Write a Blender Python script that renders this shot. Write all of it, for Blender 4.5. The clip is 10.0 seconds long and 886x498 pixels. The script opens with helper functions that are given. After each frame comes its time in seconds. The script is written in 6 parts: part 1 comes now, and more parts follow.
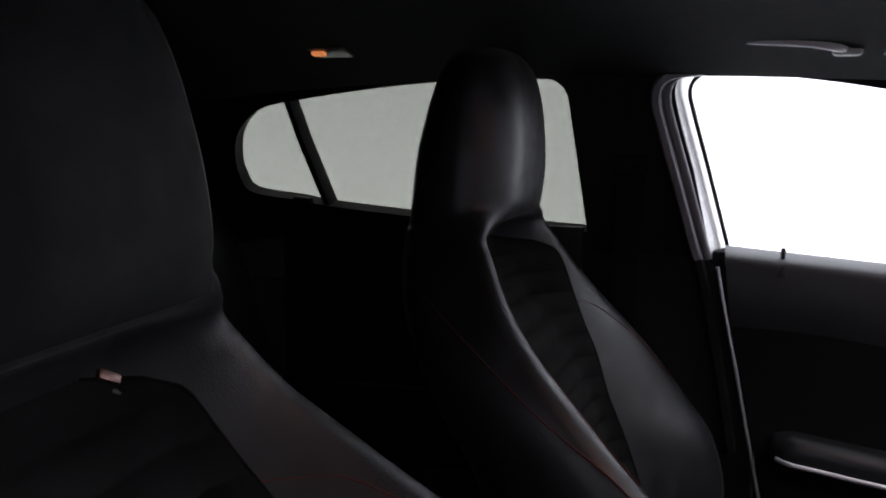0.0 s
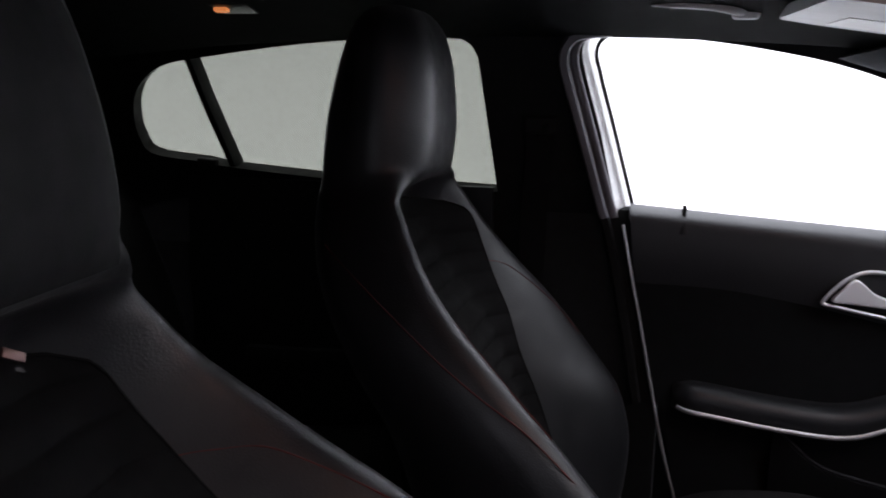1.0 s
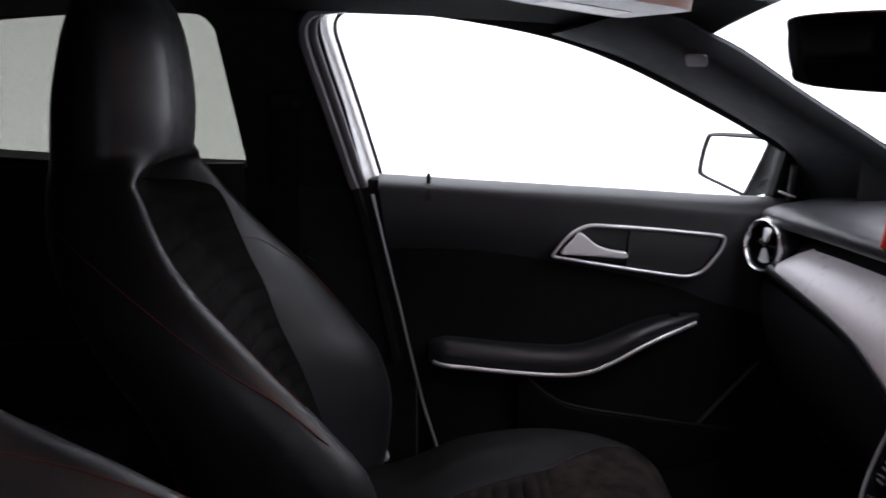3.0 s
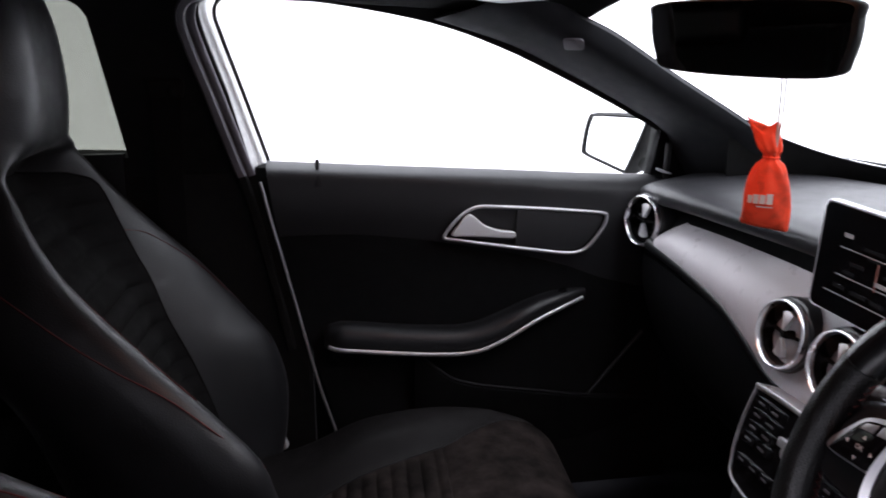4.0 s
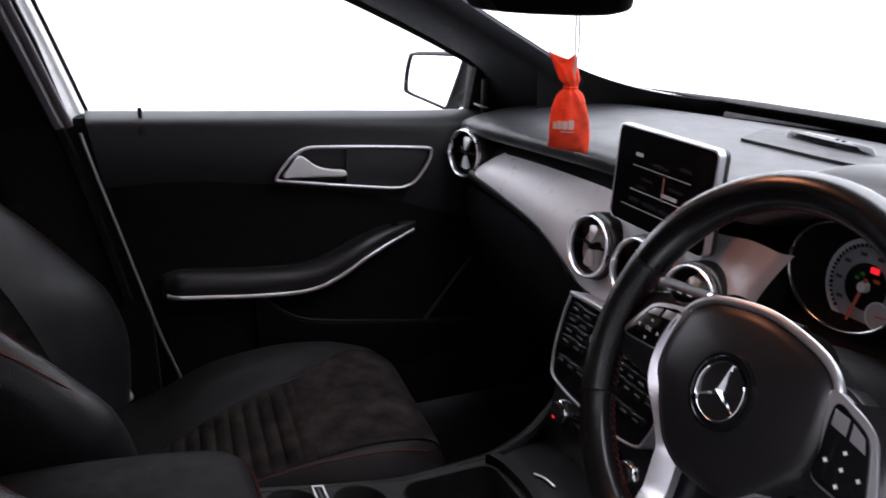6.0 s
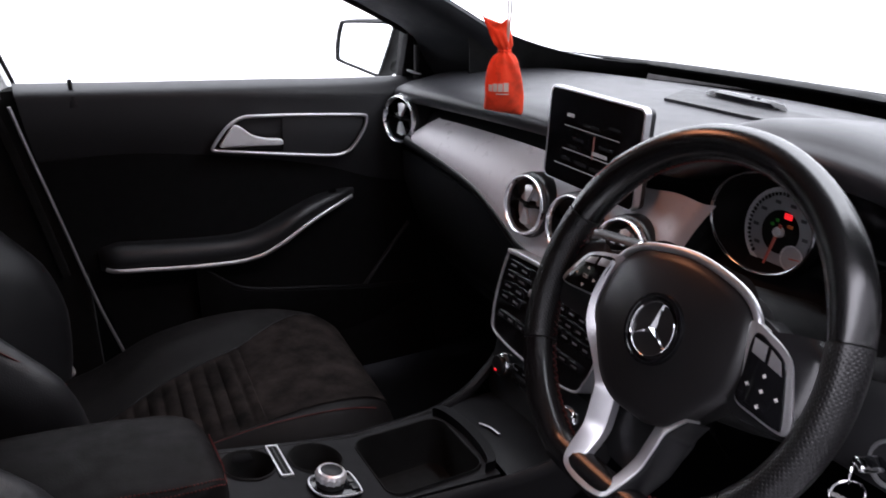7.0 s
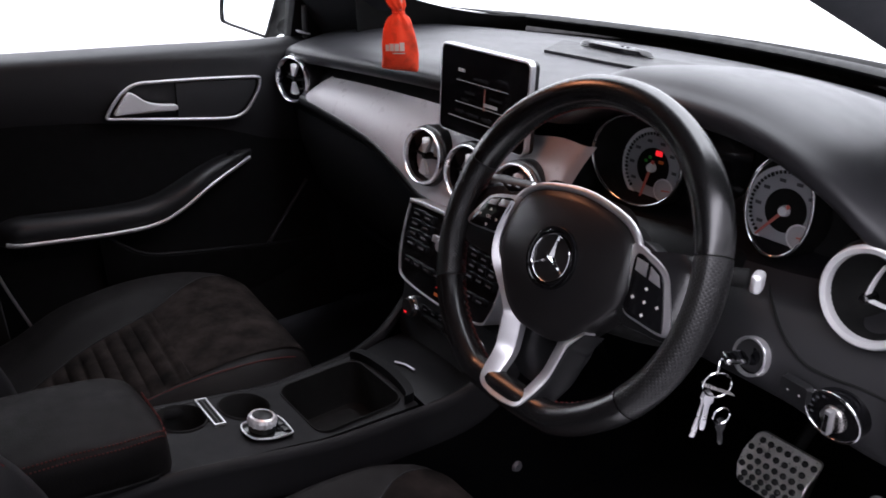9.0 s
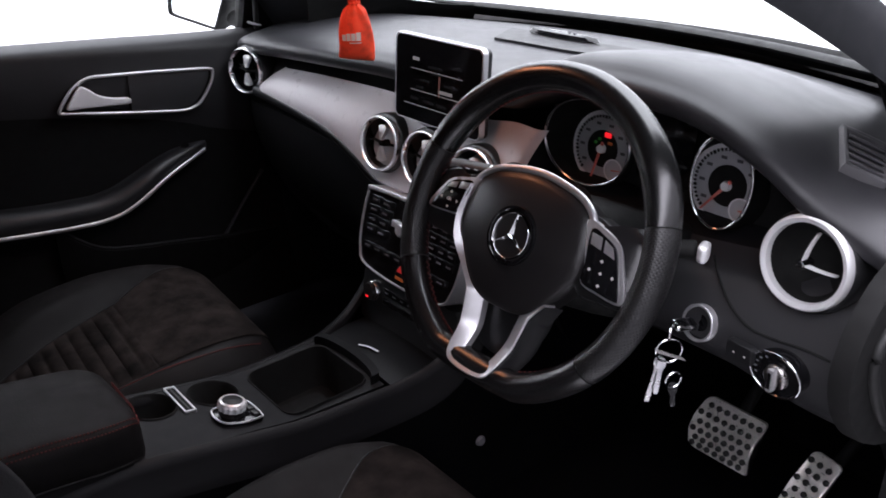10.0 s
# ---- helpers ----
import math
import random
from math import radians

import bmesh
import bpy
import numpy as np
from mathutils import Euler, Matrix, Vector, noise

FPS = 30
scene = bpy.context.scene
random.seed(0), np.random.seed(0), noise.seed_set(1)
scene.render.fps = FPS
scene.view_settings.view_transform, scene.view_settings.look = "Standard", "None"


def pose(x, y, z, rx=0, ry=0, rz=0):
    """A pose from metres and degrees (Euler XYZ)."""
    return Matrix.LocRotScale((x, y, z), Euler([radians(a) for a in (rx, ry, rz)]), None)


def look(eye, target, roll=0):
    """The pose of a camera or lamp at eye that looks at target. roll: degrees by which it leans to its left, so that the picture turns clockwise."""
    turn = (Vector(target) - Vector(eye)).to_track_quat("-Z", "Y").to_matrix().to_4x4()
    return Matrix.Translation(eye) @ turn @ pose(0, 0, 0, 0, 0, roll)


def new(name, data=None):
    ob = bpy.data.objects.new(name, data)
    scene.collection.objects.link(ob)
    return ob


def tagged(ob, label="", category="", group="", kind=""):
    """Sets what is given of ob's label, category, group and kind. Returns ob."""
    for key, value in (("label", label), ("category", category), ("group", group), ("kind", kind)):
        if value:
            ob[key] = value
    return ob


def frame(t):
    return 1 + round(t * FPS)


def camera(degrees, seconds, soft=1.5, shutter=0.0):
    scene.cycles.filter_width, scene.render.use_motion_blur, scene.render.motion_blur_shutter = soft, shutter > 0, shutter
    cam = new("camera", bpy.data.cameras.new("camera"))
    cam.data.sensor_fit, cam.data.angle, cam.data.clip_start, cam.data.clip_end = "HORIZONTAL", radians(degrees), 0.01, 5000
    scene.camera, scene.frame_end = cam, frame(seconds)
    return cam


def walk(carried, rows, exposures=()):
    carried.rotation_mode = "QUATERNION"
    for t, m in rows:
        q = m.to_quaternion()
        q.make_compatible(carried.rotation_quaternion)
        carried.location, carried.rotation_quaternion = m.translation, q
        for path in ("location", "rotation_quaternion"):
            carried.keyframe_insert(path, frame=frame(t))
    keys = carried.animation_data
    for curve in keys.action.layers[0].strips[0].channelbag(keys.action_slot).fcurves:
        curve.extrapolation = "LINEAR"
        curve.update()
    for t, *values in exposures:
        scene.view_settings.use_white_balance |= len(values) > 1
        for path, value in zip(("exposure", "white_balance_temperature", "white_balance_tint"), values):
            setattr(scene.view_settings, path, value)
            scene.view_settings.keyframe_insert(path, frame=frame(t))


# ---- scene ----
cam = camera(56.4, 10.0, 1.7, 0.5)
PATH = [
    (0, (-0.504, -0.756, 1.232), (-1.132, 1.117, 0.917), 0.3),
    (0.5, (-0.511, -0.755, 1.234), (-1.036, 1.139, 0.863), 0.6),
    (1, (-0.513, -0.755, 1.237), (-0.919, 1.159, 0.824), 0.6),
    (1.5, (-0.505, -0.763, 1.241), (-0.778, 1.169, 0.803), 0.5),
    (2, (-0.485, -0.776, 1.236), (-0.636, 1.169, 0.793), 0.4),
    (2.5, (-0.471, -0.782, 1.245), (-0.489, 1.164, 0.78), 0.4),
    (4, (-0.443, -0.8, 1.264), (-0.095, 1.096, 0.731), 0.1),
    (4.5, (-0.442, -0.816, 1.265), (0.011, 1.05, 0.705), -0.0),
    (5, (-0.448, -0.833, 1.269), (0.105, 0.995, 0.675), -0.2),
    (5.5, (-0.455, -0.849, 1.269), (0.188, 0.938, 0.641), -0.2),
    (7, (-0.498, -0.895, 1.27), (0.368, 0.754, 0.54), -0.3),
    (7.5, (-0.514, -0.909, 1.274), (0.409, 0.694, 0.512), -0.5),
    (8, (-0.529, -0.923, 1.281), (0.445, 0.635, 0.49), -0.6),
    (8.5, (-0.547, -0.937, 1.289), (0.476, 0.576, 0.473), -0.8),
    (9, (-0.567, -0.949, 1.296), (0.507, 0.517, 0.462), -0.8),
    (9.5, (-0.586, -0.96, 1.3), (0.534, 0.463, 0.452), -0.9),
    (10, (-0.604, -0.97, 1.304), (0.559, 0.412, 0.445), -0.9),
]
walk(cam, [(t, look(eye, target, roll)) for t, eye, target, roll in PATH], [(0, 0.0, 6500, 18), (10, 0.0, 6500, 18)])

# ---- world and light ----
world = bpy.data.worlds.new("studio")
scene.world = world
world.use_nodes = True
wn = world.node_tree.nodes
wn["Background"].inputs["Color"].default_value = (0.90, 0.925, 1.0, 1)
# the studio's white tent: brighter overhead than at the horizon, as under an even overcast
tent = [wn.new("ShaderNode" + k) for k in ("TexCoord", "SeparateXYZ", "MapRange")]
tent[2].inputs["From Min"].default_value, tent[2].inputs["From Max"].default_value = 0.0, 1.0
tent[2].inputs["To Min"].default_value, tent[2].inputs["To Max"].default_value = 2.6, 7.0
world.node_tree.links.new(tent[0].outputs["Generated"], tent[1].inputs["Vector"])
world.node_tree.links.new(tent[1].outputs["Z"], tent[2].inputs["Value"])
world.node_tree.links.new(tent[2].outputs["Result"], wn["Background"].inputs["Strength"])


def lamp(name, kind, place, power, colour, size, aim=None):
    d = bpy.data.lights.new(name, kind)
    d.energy, d.color = power, colour
    if kind == "AREA":
        d.shape, d.size = "DISK", size
    else:
        d.shadow_soft_size = size
    ob = new(name, d)
    ob.matrix_world = look(place, aim) if aim else Matrix.Translation(place)
    return ob


# warm reading lamps of the overhead console
lamp("reading_lamp_light", "AREA", (-0.06, -0.04, 1.345), 0.54, (1.0, 0.40, 0.2), 0.14, (-0.1, -0.06, 0.5))


# ---- materials ----
def material(name, base, rough, metal=0.0, grain=0.0, grain_scale=900.0, vary=0.15, stain_scale=9.0, rough_vary=0.08, coat=0.0,
             spec=0.5, kind="noise", emit=None, sheen=0.0):
    m = bpy.data.materials.new(name)
    m.use_nodes = True
    t = m.node_tree
    b = t.nodes["Principled BSDF"]
    b.inputs["Metallic"].default_value = metal
    b.inputs["Specular IOR Level"].default_value = spec
    b.inputs["Coat Weight"].default_value = coat
    b.inputs["Coat Roughness"].default_value = 0.05
    if sheen:
        b.inputs["Sheen Weight"].default_value = sheen
        b.inputs["Sheen Roughness"].default_value = 0.5
    if emit:
        b.inputs["Emission Color"].default_value = (*emit[:3], 1)
        b.inputs["Emission Strength"].default_value = emit[3]
    co = t.nodes.new("ShaderNodeTexCoord")
    big = t.nodes.new("ShaderNodeTexNoise")
    big.inputs["Scale"].default_value, big.inputs["Detail"].default_value = stain_scale, 6
    t.links.new(co.outputs["Object"], big.inputs["Vector"])
    ramp = t.nodes.new("ShaderNodeMapRange")
    ramp.inputs["From Min"].default_value, ramp.inputs["From Max"].default_value = 0.3, 0.7
    ramp.inputs["To Min"].default_value, ramp.inputs["To Max"].default_value = 1 - vary, 1 + vary
    t.links.new(big.outputs["Fac"], ramp.inputs["Value"])
    mix = t.nodes.new("ShaderNodeVectorMath")
    mix.operation = "SCALE"
    mix.inputs[0].default_value = base
    t.links.new(ramp.outputs["Result"], mix.inputs["Scale"])
    t.links.new(mix.outputs["Vector"], b.inputs["Base Color"])
    rr = t.nodes.new("ShaderNodeMapRange")
    rr.inputs["From Min"].default_value, rr.inputs["From Max"].default_value = 0.3, 0.7
    rr.inputs["To Min"].default_value, rr.inputs["To Max"].default_value = max(0.02, rough - rough_vary), min(1, rough + rough_vary)
    fine = t.nodes.new("ShaderNodeTexNoise")
    fine.inputs["Scale"].default_value, fine.inputs["Detail"].default_value = stain_scale * 5, 4
    t.links.new(co.outputs["Object"], fine.inputs["Vector"])
    t.links.new(fine.outputs["Fac"], rr.inputs["Value"])
    t.links.new(rr.outputs["Result"], b.inputs["Roughness"])
    if grain:
        g = t.nodes.new("ShaderNodeTexNoise" if kind == "noise" else "ShaderNodeTexVoronoi")
        if kind == "holes":
            g.inputs["Randomness"].default_value = 0.0
        g.inputs["Scale"].default_value = grain_scale
        t.links.new(co.outputs["Object"], g.inputs["Vector"])
        bump = t.nodes.new("ShaderNodeBump")
        bump.inputs["Strength"].default_value, bump.inputs["Distance"].default_value = grain, 0.0006
        t.links.new(g.outputs["Fac" if kind == "noise" else "Distance"], bump.inputs["Height"])
        t.links.new(bump.outputs["Normal"], b.inputs["Normal"])
    return m


def glass(name, tint, gloss=0.025):
    m = bpy.data.materials.new(name)
    m.use_nodes = True
    t = m.node_tree
    t.nodes.remove(t.nodes["Principled BSDF"])
    tr, gl, mx, fr, pw, sc = (t.nodes.new("ShaderNode" + k) for k in ("BsdfTransparent", "BsdfGlossy", "MixShader", "LayerWeight", "Math", "MapRange"))
    tr.inputs["Color"].default_value = (*tint, 1)
    gl.inputs["Roughness"].default_value = 0.02
    pw.operation = "POWER"
    pw.inputs[1].default_value = 4.5
    sc.inputs["To Min"].default_value, sc.inputs["To Max"].default_value = gloss, 0.35
    t.links.new(fr.outputs["Facing"], pw.inputs[0])
    t.links.new(pw.outputs[0], sc.inputs["Value"])
    t.links.new(sc.outputs["Result"], mx.inputs[0])
    t.links.new(tr.outputs[0], mx.inputs[1])
    t.links.new(gl.outputs[0], mx.inputs[2])
    t.links.new(mx.outputs[0], t.nodes["Material Output"].inputs["Surface"])
    return m


def perforate(m):
    """Small punched holes in rows, laid along the mesh's own map (one unit is one hole)."""
    t = m.node_tree
    b = t.nodes["Principled BSDF"]
    co, ro, vo, mr = (t.nodes.new("ShaderNode" + k) for k in ("UVMap", "Mapping", "TexVoronoi", "MapRange"))
    ro.inputs["Rotation"].default_value = (0, 0, radians(45))
    vo.voronoi_dimensions = "2D"
    vo.inputs["Scale"].default_value, vo.inputs["Randomness"].default_value = 1.0, 0.0
    mr.inputs["From Min"].default_value, mr.inputs["From Max"].default_value = 0.20, 0.36
    t.links.new(co.outputs["UV"], ro.inputs["Vector"])
    t.links.new(ro.outputs["Vector"], vo.inputs["Vector"])
    t.links.new(vo.outputs["Distance"], mr.inputs["Value"])
    bump = t.nodes.new("ShaderNodeBump")
    bump.inputs["Strength"].default_value, bump.inputs["Distance"].default_value = 0.4, 0.0008
    t.links.new(mr.outputs["Result"], bump.inputs["Height"])
    t.links.new(bump.outputs["Normal"], b.inputs["Normal"])
    old = b.inputs["Base Color"].links[0].from_socket
    mix = t.nodes.new("ShaderNodeVectorMath")
    mix.operation = "SCALE"
    t.links.new(old, mix.inputs[0])
    t.links.new(mr.outputs["Result"], mix.inputs["Scale"])
    t.links.new(mix.outputs["Vector"], b.inputs["Base Color"])


LEATHER = material("black_leather", (0.0090, 0.0089, 0.0104), 0.40, grain=0.30, grain_scale=520, kind="leather", vary=0.15, spec=0.43, sheen=0.05)
LEATHER_SOFT = material("matt_seat_leather", (0.0085, 0.0075, 0.0077), 0.58, grain=0.2, grain_scale=520, kind="leather", vary=0.2, spec=0.12)
LEATHER_WORN = material("rim_leather", (0.0075, 0.007, 0.0075), 0.26, vary=0.06, rough_vary=0.008, spec=1.0)
LEATHER_PERF = material("perforated_leather", (0.0075, 0.0070, 0.0075), 0.31, vary=0.06, rough_vary=0.008, spec=0.6)
perforate(LEATHER_PERF)
PAD = material("soft_dash_skin", (0.0225, 0.0222, 0.0250), 0.43, grain=0.12, grain_scale=1100, kind="leather", vary=0.06, rough_vary=0.03, stain_scale=5, spec=0.47)
DOORSKIN = material("soft_door_skin", (0.0175, 0.0172, 0.0190), 0.50, grain=0.12, grain_scale=1100, kind="leather", vary=0.08, rough_vary=0.03, stain_scale=5)
PILLAR = material("woven_pillar_cloth", (0.021, 0.0222, 0.0250), 0.85, grain=0.3, grain_scale=1300, vary=0.1, spec=0.2)
PLASTIC = material("grained_black_plastic", (0.0095, 0.0092, 0.0105), 0.46, grain=0.12, grain_scale=1200, vary=0.12, rough_vary=0.04, spec=0.33)
CONSOLE = material("soft_black_console", (0.0076, 0.0073, 0.0085), 0.52, grain=0.10, grain_scale=1200, vary=0.15, rough_vary=0.04, spec=0.17)
LID = material("dark_lid_plastic", (0.0045, 0.0045, 0.0052), 0.40, grain=0.05, grain_scale=1200, vary=0.15, rough_vary=0.04, spec=0.14)
PLASTIC_SMOOTH = material("satin_black_plastic", (0.013, 0.013, 0.014), 0.32, grain=0.04, vary=0.1, rough_vary=0.03)
GLOSS_SOFT = material("smooth_dark_plastic", (0.016, 0.0155, 0.017), 0.22, rough_vary=0.02, vary=0.08)
GLOSS = material("gloss_black_plastic", (0.006, 0.006, 0.007), 0.09, rough_vary=0.02, vary=0.2)
DARK = material("matt_black_plastic", (0.006, 0.006, 0.006), 0.75, grain=0.15, vary=0.2, spec=0.25)
SUEDE = material("black_suede_cloth", (0.0145, 0.0112, 0.0104), 0.92, grain=0.5, grain_scale=1400, vary=0.75, stain_scale=24, spec=0.08)
# darker, duller stand-in for the leather, shade put into the colour
HEADREST_SHADED = material("shaded_headrest_black", (0.0045, 0.0045, 0.0050), 0.70, grain=0.3, grain_scale=1300, vary=0.2, spec=0.20, sheen=0.05)
CLOTH = material("black_seat_cloth", (0.0065, 0.0062, 0.0064), 0.9, grain=0.6, grain_scale=1100, vary=0.25, spec=0.15)
CARDCLOTH = material("black_door_cloth", (0.004, 0.004, 0.0045), 0.85, grain=0.4, grain_scale=1100, vary=0.2, spec=0.15)
LINER = material("black_headliner_cloth", (0.0045, 0.0045, 0.0045), 0.95, grain=0.5, grain_scale=1300, spec=0.1)
CARPET = material("black_carpet", (0.0035, 0.0035, 0.004), 0.98, grain=1.0, grain_scale=1200, vary=0.3, spec=0.01)
HUBSKIN = material("airbag_skin", (0.013, 0.0118, 0.0124), 0.34, vary=0.08, rough_vary=0.03)
TRIM = material("silver_grey_trim", (0.58, 0.545, 0.565), 0.28, metal=0.0, grain=0.05, grain_scale=1500, vary=0.03, rough_vary=0.008)
CHROME = material("bright_chrome", (0.86, 0.86, 0.87), 0.08, metal=1.0, rough_vary=0.015, vary=0.02)
SATIN = material("satin_chrome", (0.71, 0.70, 0.72), 0.33, metal=0.80, rough_vary=0.015, vary=0.02)
SILVER = material("satin_silver_metal", (0.80, 0.79, 0.81), 0.28, metal=1.0, rough_vary=0.015, vary=0.03)
POLISHED = material("pale_polished_metal", (0.90, 0.89, 0.90), 0.34, metal=0.45, rough_vary=0.015, vary=0.02)
STEEL = material("brushed_steel", (0.40, 0.38, 0.37), 0.28, metal=1.0, grain=0.15, grain_scale=1500, vary=0.1)
BADGE = material("dull_copper_badge", (0.20, 0.13, 0.12), 0.45, metal=1.0, vary=0.1)
PEDAL = material("worn_pedal_steel", (0.80, 0.77, 0.74), 0.33, metal=0.65, grain=0.2, grain_scale=1200, vary=0.15, stain_scale=40)
RUBBER = material("black_rubber", (0.0065, 0.0065, 0.0065), 0.6, grain=0.2)
SEAL = material("grey_rubber_seal", (0.16, 0.15, 0.165), 0.5, grain=0.2, vary=0.12)
PAINT = material("white_car_paint", (0.78, 0.78, 0.78), 0.25, coat=0.6, vary=0.03)
VISOR = material("grey_visor_vinyl", (0.52, 0.51, 0.51), 0.6, grain=0.2, vary=0.08)
VISOR_DARK = material("grey_vent_plastic", (0.085, 0.083, 0.088), 0.45, grain=0.1, vary=0.08)
LABEL = material("white_paper_label", (0.72, 0.70, 0.68), 0.6, vary=0.08)
STITCH = material("dark_red_thread", (0.095, 0.018, 0.016), 0.75, vary=0.25, stain_scale=60, spec=0.2)
RED_BAG = material("red_organza", (0.93, 0.078, 0.030), 0.6, grain=0.7, grain_scale=1500, vary=0.34, stain_scale=55, spec=0.25)
CORD = material("pale_pink_cord", (0.62, 0.50, 0.48), 0.7, vary=0.1)
PRINT = material("pale_print", (0.75, 0.72, 0.70), 0.6, vary=0.1)
DIAL = material("silver_dial_face", (0.50, 0.50, 0.525), 0.45, metal=0.2, vary=0.06)
DIAL_SMALL = material("pale_sub_dial", (0.55, 0.55, 0.57), 0.4, vary=0.08)
DIAL_EDGE = material("bright_dial_scale", (0.88, 0.88, 0.90), 0.4, vary=0.05)
NEEDLE = material("red_needle", (0.55, 0.17, 0.14), 0.45, vary=0.1, emit=(0.9, 0.1, 0.06, 0.03))
RED_LIGHT = material("red_telltale", (0.6, 0.02, 0.02), 0.4, emit=(1.0, 0.02, 0.03, 0.85))
GREEN_LIGHT = material("green_telltale", (0.02, 0.2, 0.02), 0.4, emit=(0.05, 0.5, 0.05, 0.04))
HAZARD = material("dim_red_mark", (0.4, 0.02, 0.02), 0.4, emit=(1.0, 0.03, 0.03, 0.16))
AMBER = material("amber_telltale", (0.4, 0.1, 0.02), 0.4, emit=(1.0, 0.2, 0.03, 0.05))
AMBER_LAMP = material("amber_lamp_lens", (0.7, 0.25, 0.08), 0.3, emit=(1.0, 0.33, 0.1, 0.55))
SCREEN_INK = material("lit_screen_lines", (0.3, 0.3, 0.3), 0.4, emit=(0.8, 0.82, 0.85, 0.09))
SCREEN_DIM = material("dim_screen_writing", (0.006, 0.006, 0.006), 0.10, emit=(0.6, 0.62, 0.66, 0.008))
SCREEN_RED = material("screen_pointer", (0.2, 0.08, 0.07), 0.4, emit=(0.75, 0.3, 0.25, 0.04))
GREY_INK = material("grey_legend", (0.09, 0.09, 0.10), 0.5, vary=0.1)
MIRROR = material("mirror_glass", (0.88, 0.89, 0.90), 0.02, metal=1.0, rough_vary=0.0, vary=0.0)
GLASS = glass("clear_glass", (0.96, 0.985, 0.975))
TINT = glass("privacy_glass", (0.315, 0.328, 0.298), 0.006)
STUDIO = material("white_studio_floor", (0.86, 0.86, 0.86), 0.7, vary=0.02, stain_scale=0.8)

# for the added floor strip that weakens bounce light
UNSEEN_FLOOR = material("unseen_dark_floor", (0.20, 0.20, 0.205), 0.6, vary=0.2, stain_scale=1.5)
# for the added walls that cut the light on the driver's side
UNSEEN_WALL = material("unseen_dark_wall", (0.22, 0.22, 0.225), 0.8, vary=0.1, stain_scale=0.8)


# ---- mesh helpers ----
def part(name, bm, mat, parent=None, label="", sharp=50):
    bmesh.ops.recalc_face_normals(bm, faces=bm.faces[:])
    me = bpy.data.meshes.new(name)
    bm.to_mesh(me)
    bm.free()
    me.materials.append(mat)
    me.shade_smooth()
    me.set_sharp_from_angle(angle=radians(sharp))
    ob = new(name, me)
    if parent:
        ob.parent = parent
    if label:
        tagged(ob, label)
    return ob


def thing(name, label, category, group="", place=(0, 0, 0), kind=""):
    e = new(name)
    e.empty_display_size = 0.05
    e.location = place
    return tagged(e, label, category, group, kind)


def catmull(pts, n, closed=False):
    """n points along a smooth curve through pts."""
    p = np.array(pts, float)
    k = len(p)
    segs = k if closed else k - 1
    out = []
    for u in np.linspace(0, segs, n, endpoint=not closed):
        i = min(int(u), segs - 1)
        f = u - i
        ids = [(i + d) % k if closed else min(max(i + d, 0), k - 1) for d in (-1, 0, 1, 2)]
        a, b, c, d = p[ids]
        out.append(0.5 * (2 * b + (c - a) * f + (2 * a - 5 * b + 4 * c - d) * f * f + (3 * b - a - 3 * c + d) * f ** 3))
    return out


def smooth_at(table, u):
    """Smooth value(s) at u from rows (u, value...)."""
    us = [r[0] for r in table]
    vals = np.array([r[1:] for r in table], float)
    u = min(max(u, us[0]), us[-1])
    i = max(j for j in range(len(us) - 1) if us[j] <= u)
    h = us[i + 1] - us[i]
    f = (u - us[i]) / h

    def slope(j):
        if j == 0 or j == len(us) - 1:
            return (vals[min(j + 1, len(us) - 1)] - vals[max(j - 1, 0)]) / (us[min(j + 1, len(us) - 1)] - us[max(j - 1, 0)])
        a, b = (vals[j] - vals[j - 1]) / (us[j] - us[j - 1]), (vals[j + 1] - vals[j]) / (us[j + 1] - us[j])
        return np.where(a * b > 0, 2 * a * b / np.where(a + b == 0, 1, a + b), 0)
    m0, m1 = slope(i) * h, slope(i + 1) * h
    r = (2 * f ** 3 - 3 * f * f + 1) * vals[i] + (f ** 3 - 2 * f * f + f) * m0 + (3 * f * f - 2 * f ** 3) * vals[i + 1] + (f ** 3 - f * f) * m1
    return r if len(r) > 1 else float(r[0])


def loft(rings, closed=True, caps=True, bm=None):
    bm = bm or bmesh.new()
    rows = [[bm.verts.new(Vector(p)) for p in r] for r in rings]
    for a, b in zip(rows, rows[1:]):
        n = len(a)
        for i in range(n if closed else n - 1):
            j = (i + 1) % n
            try:
                bm.faces.new((a[i], a[j], b[j], b[i]))
            except ValueError:
                pass
    if caps and closed:
        for r in ((rows[-1],) if caps == "end" else (rows[0], rows[-1])):
            bm.faces.new(r)
    return bm


def tube(points, r, n=8, closed=False, flat=1.0, up=(0, 0, 1), bm=None, taper=None):
    """A round (or flattened) bar along points. flat: the ratio of its height along up to its width."""
    pts = [Vector(p) for p in points]
    rings = []
    k = len(pts)
    for i, p in enumerate(pts):
        a, b = (pts[(i - 1) % k], pts[(i + 1) % k]) if closed else (pts[max(i - 1, 0)], pts[min(i + 1, k - 1)])
        d = (b - a).normalized()
        side = d.cross(Vector(up))
        side = side.normalized() if side.length > 1e-5 else d.orthogonal().normalized()
        top = side.cross(d).normalized()
        rr = r * (taper[i] if taper else 1)
        rings.append([p + side * math.cos(2 * math.pi * j / n) * rr + top * math.sin(2 * math.pi * j / n) * rr * flat for j in range(n)])
    if closed:
        rings.append(rings[0])
        bm = loft(rings, True, False, bm)
        bmesh.ops.remove_doubles(bm, verts=bm.verts[:], dist=1e-6)
        return bm
    return loft(rings, True, True, bm)


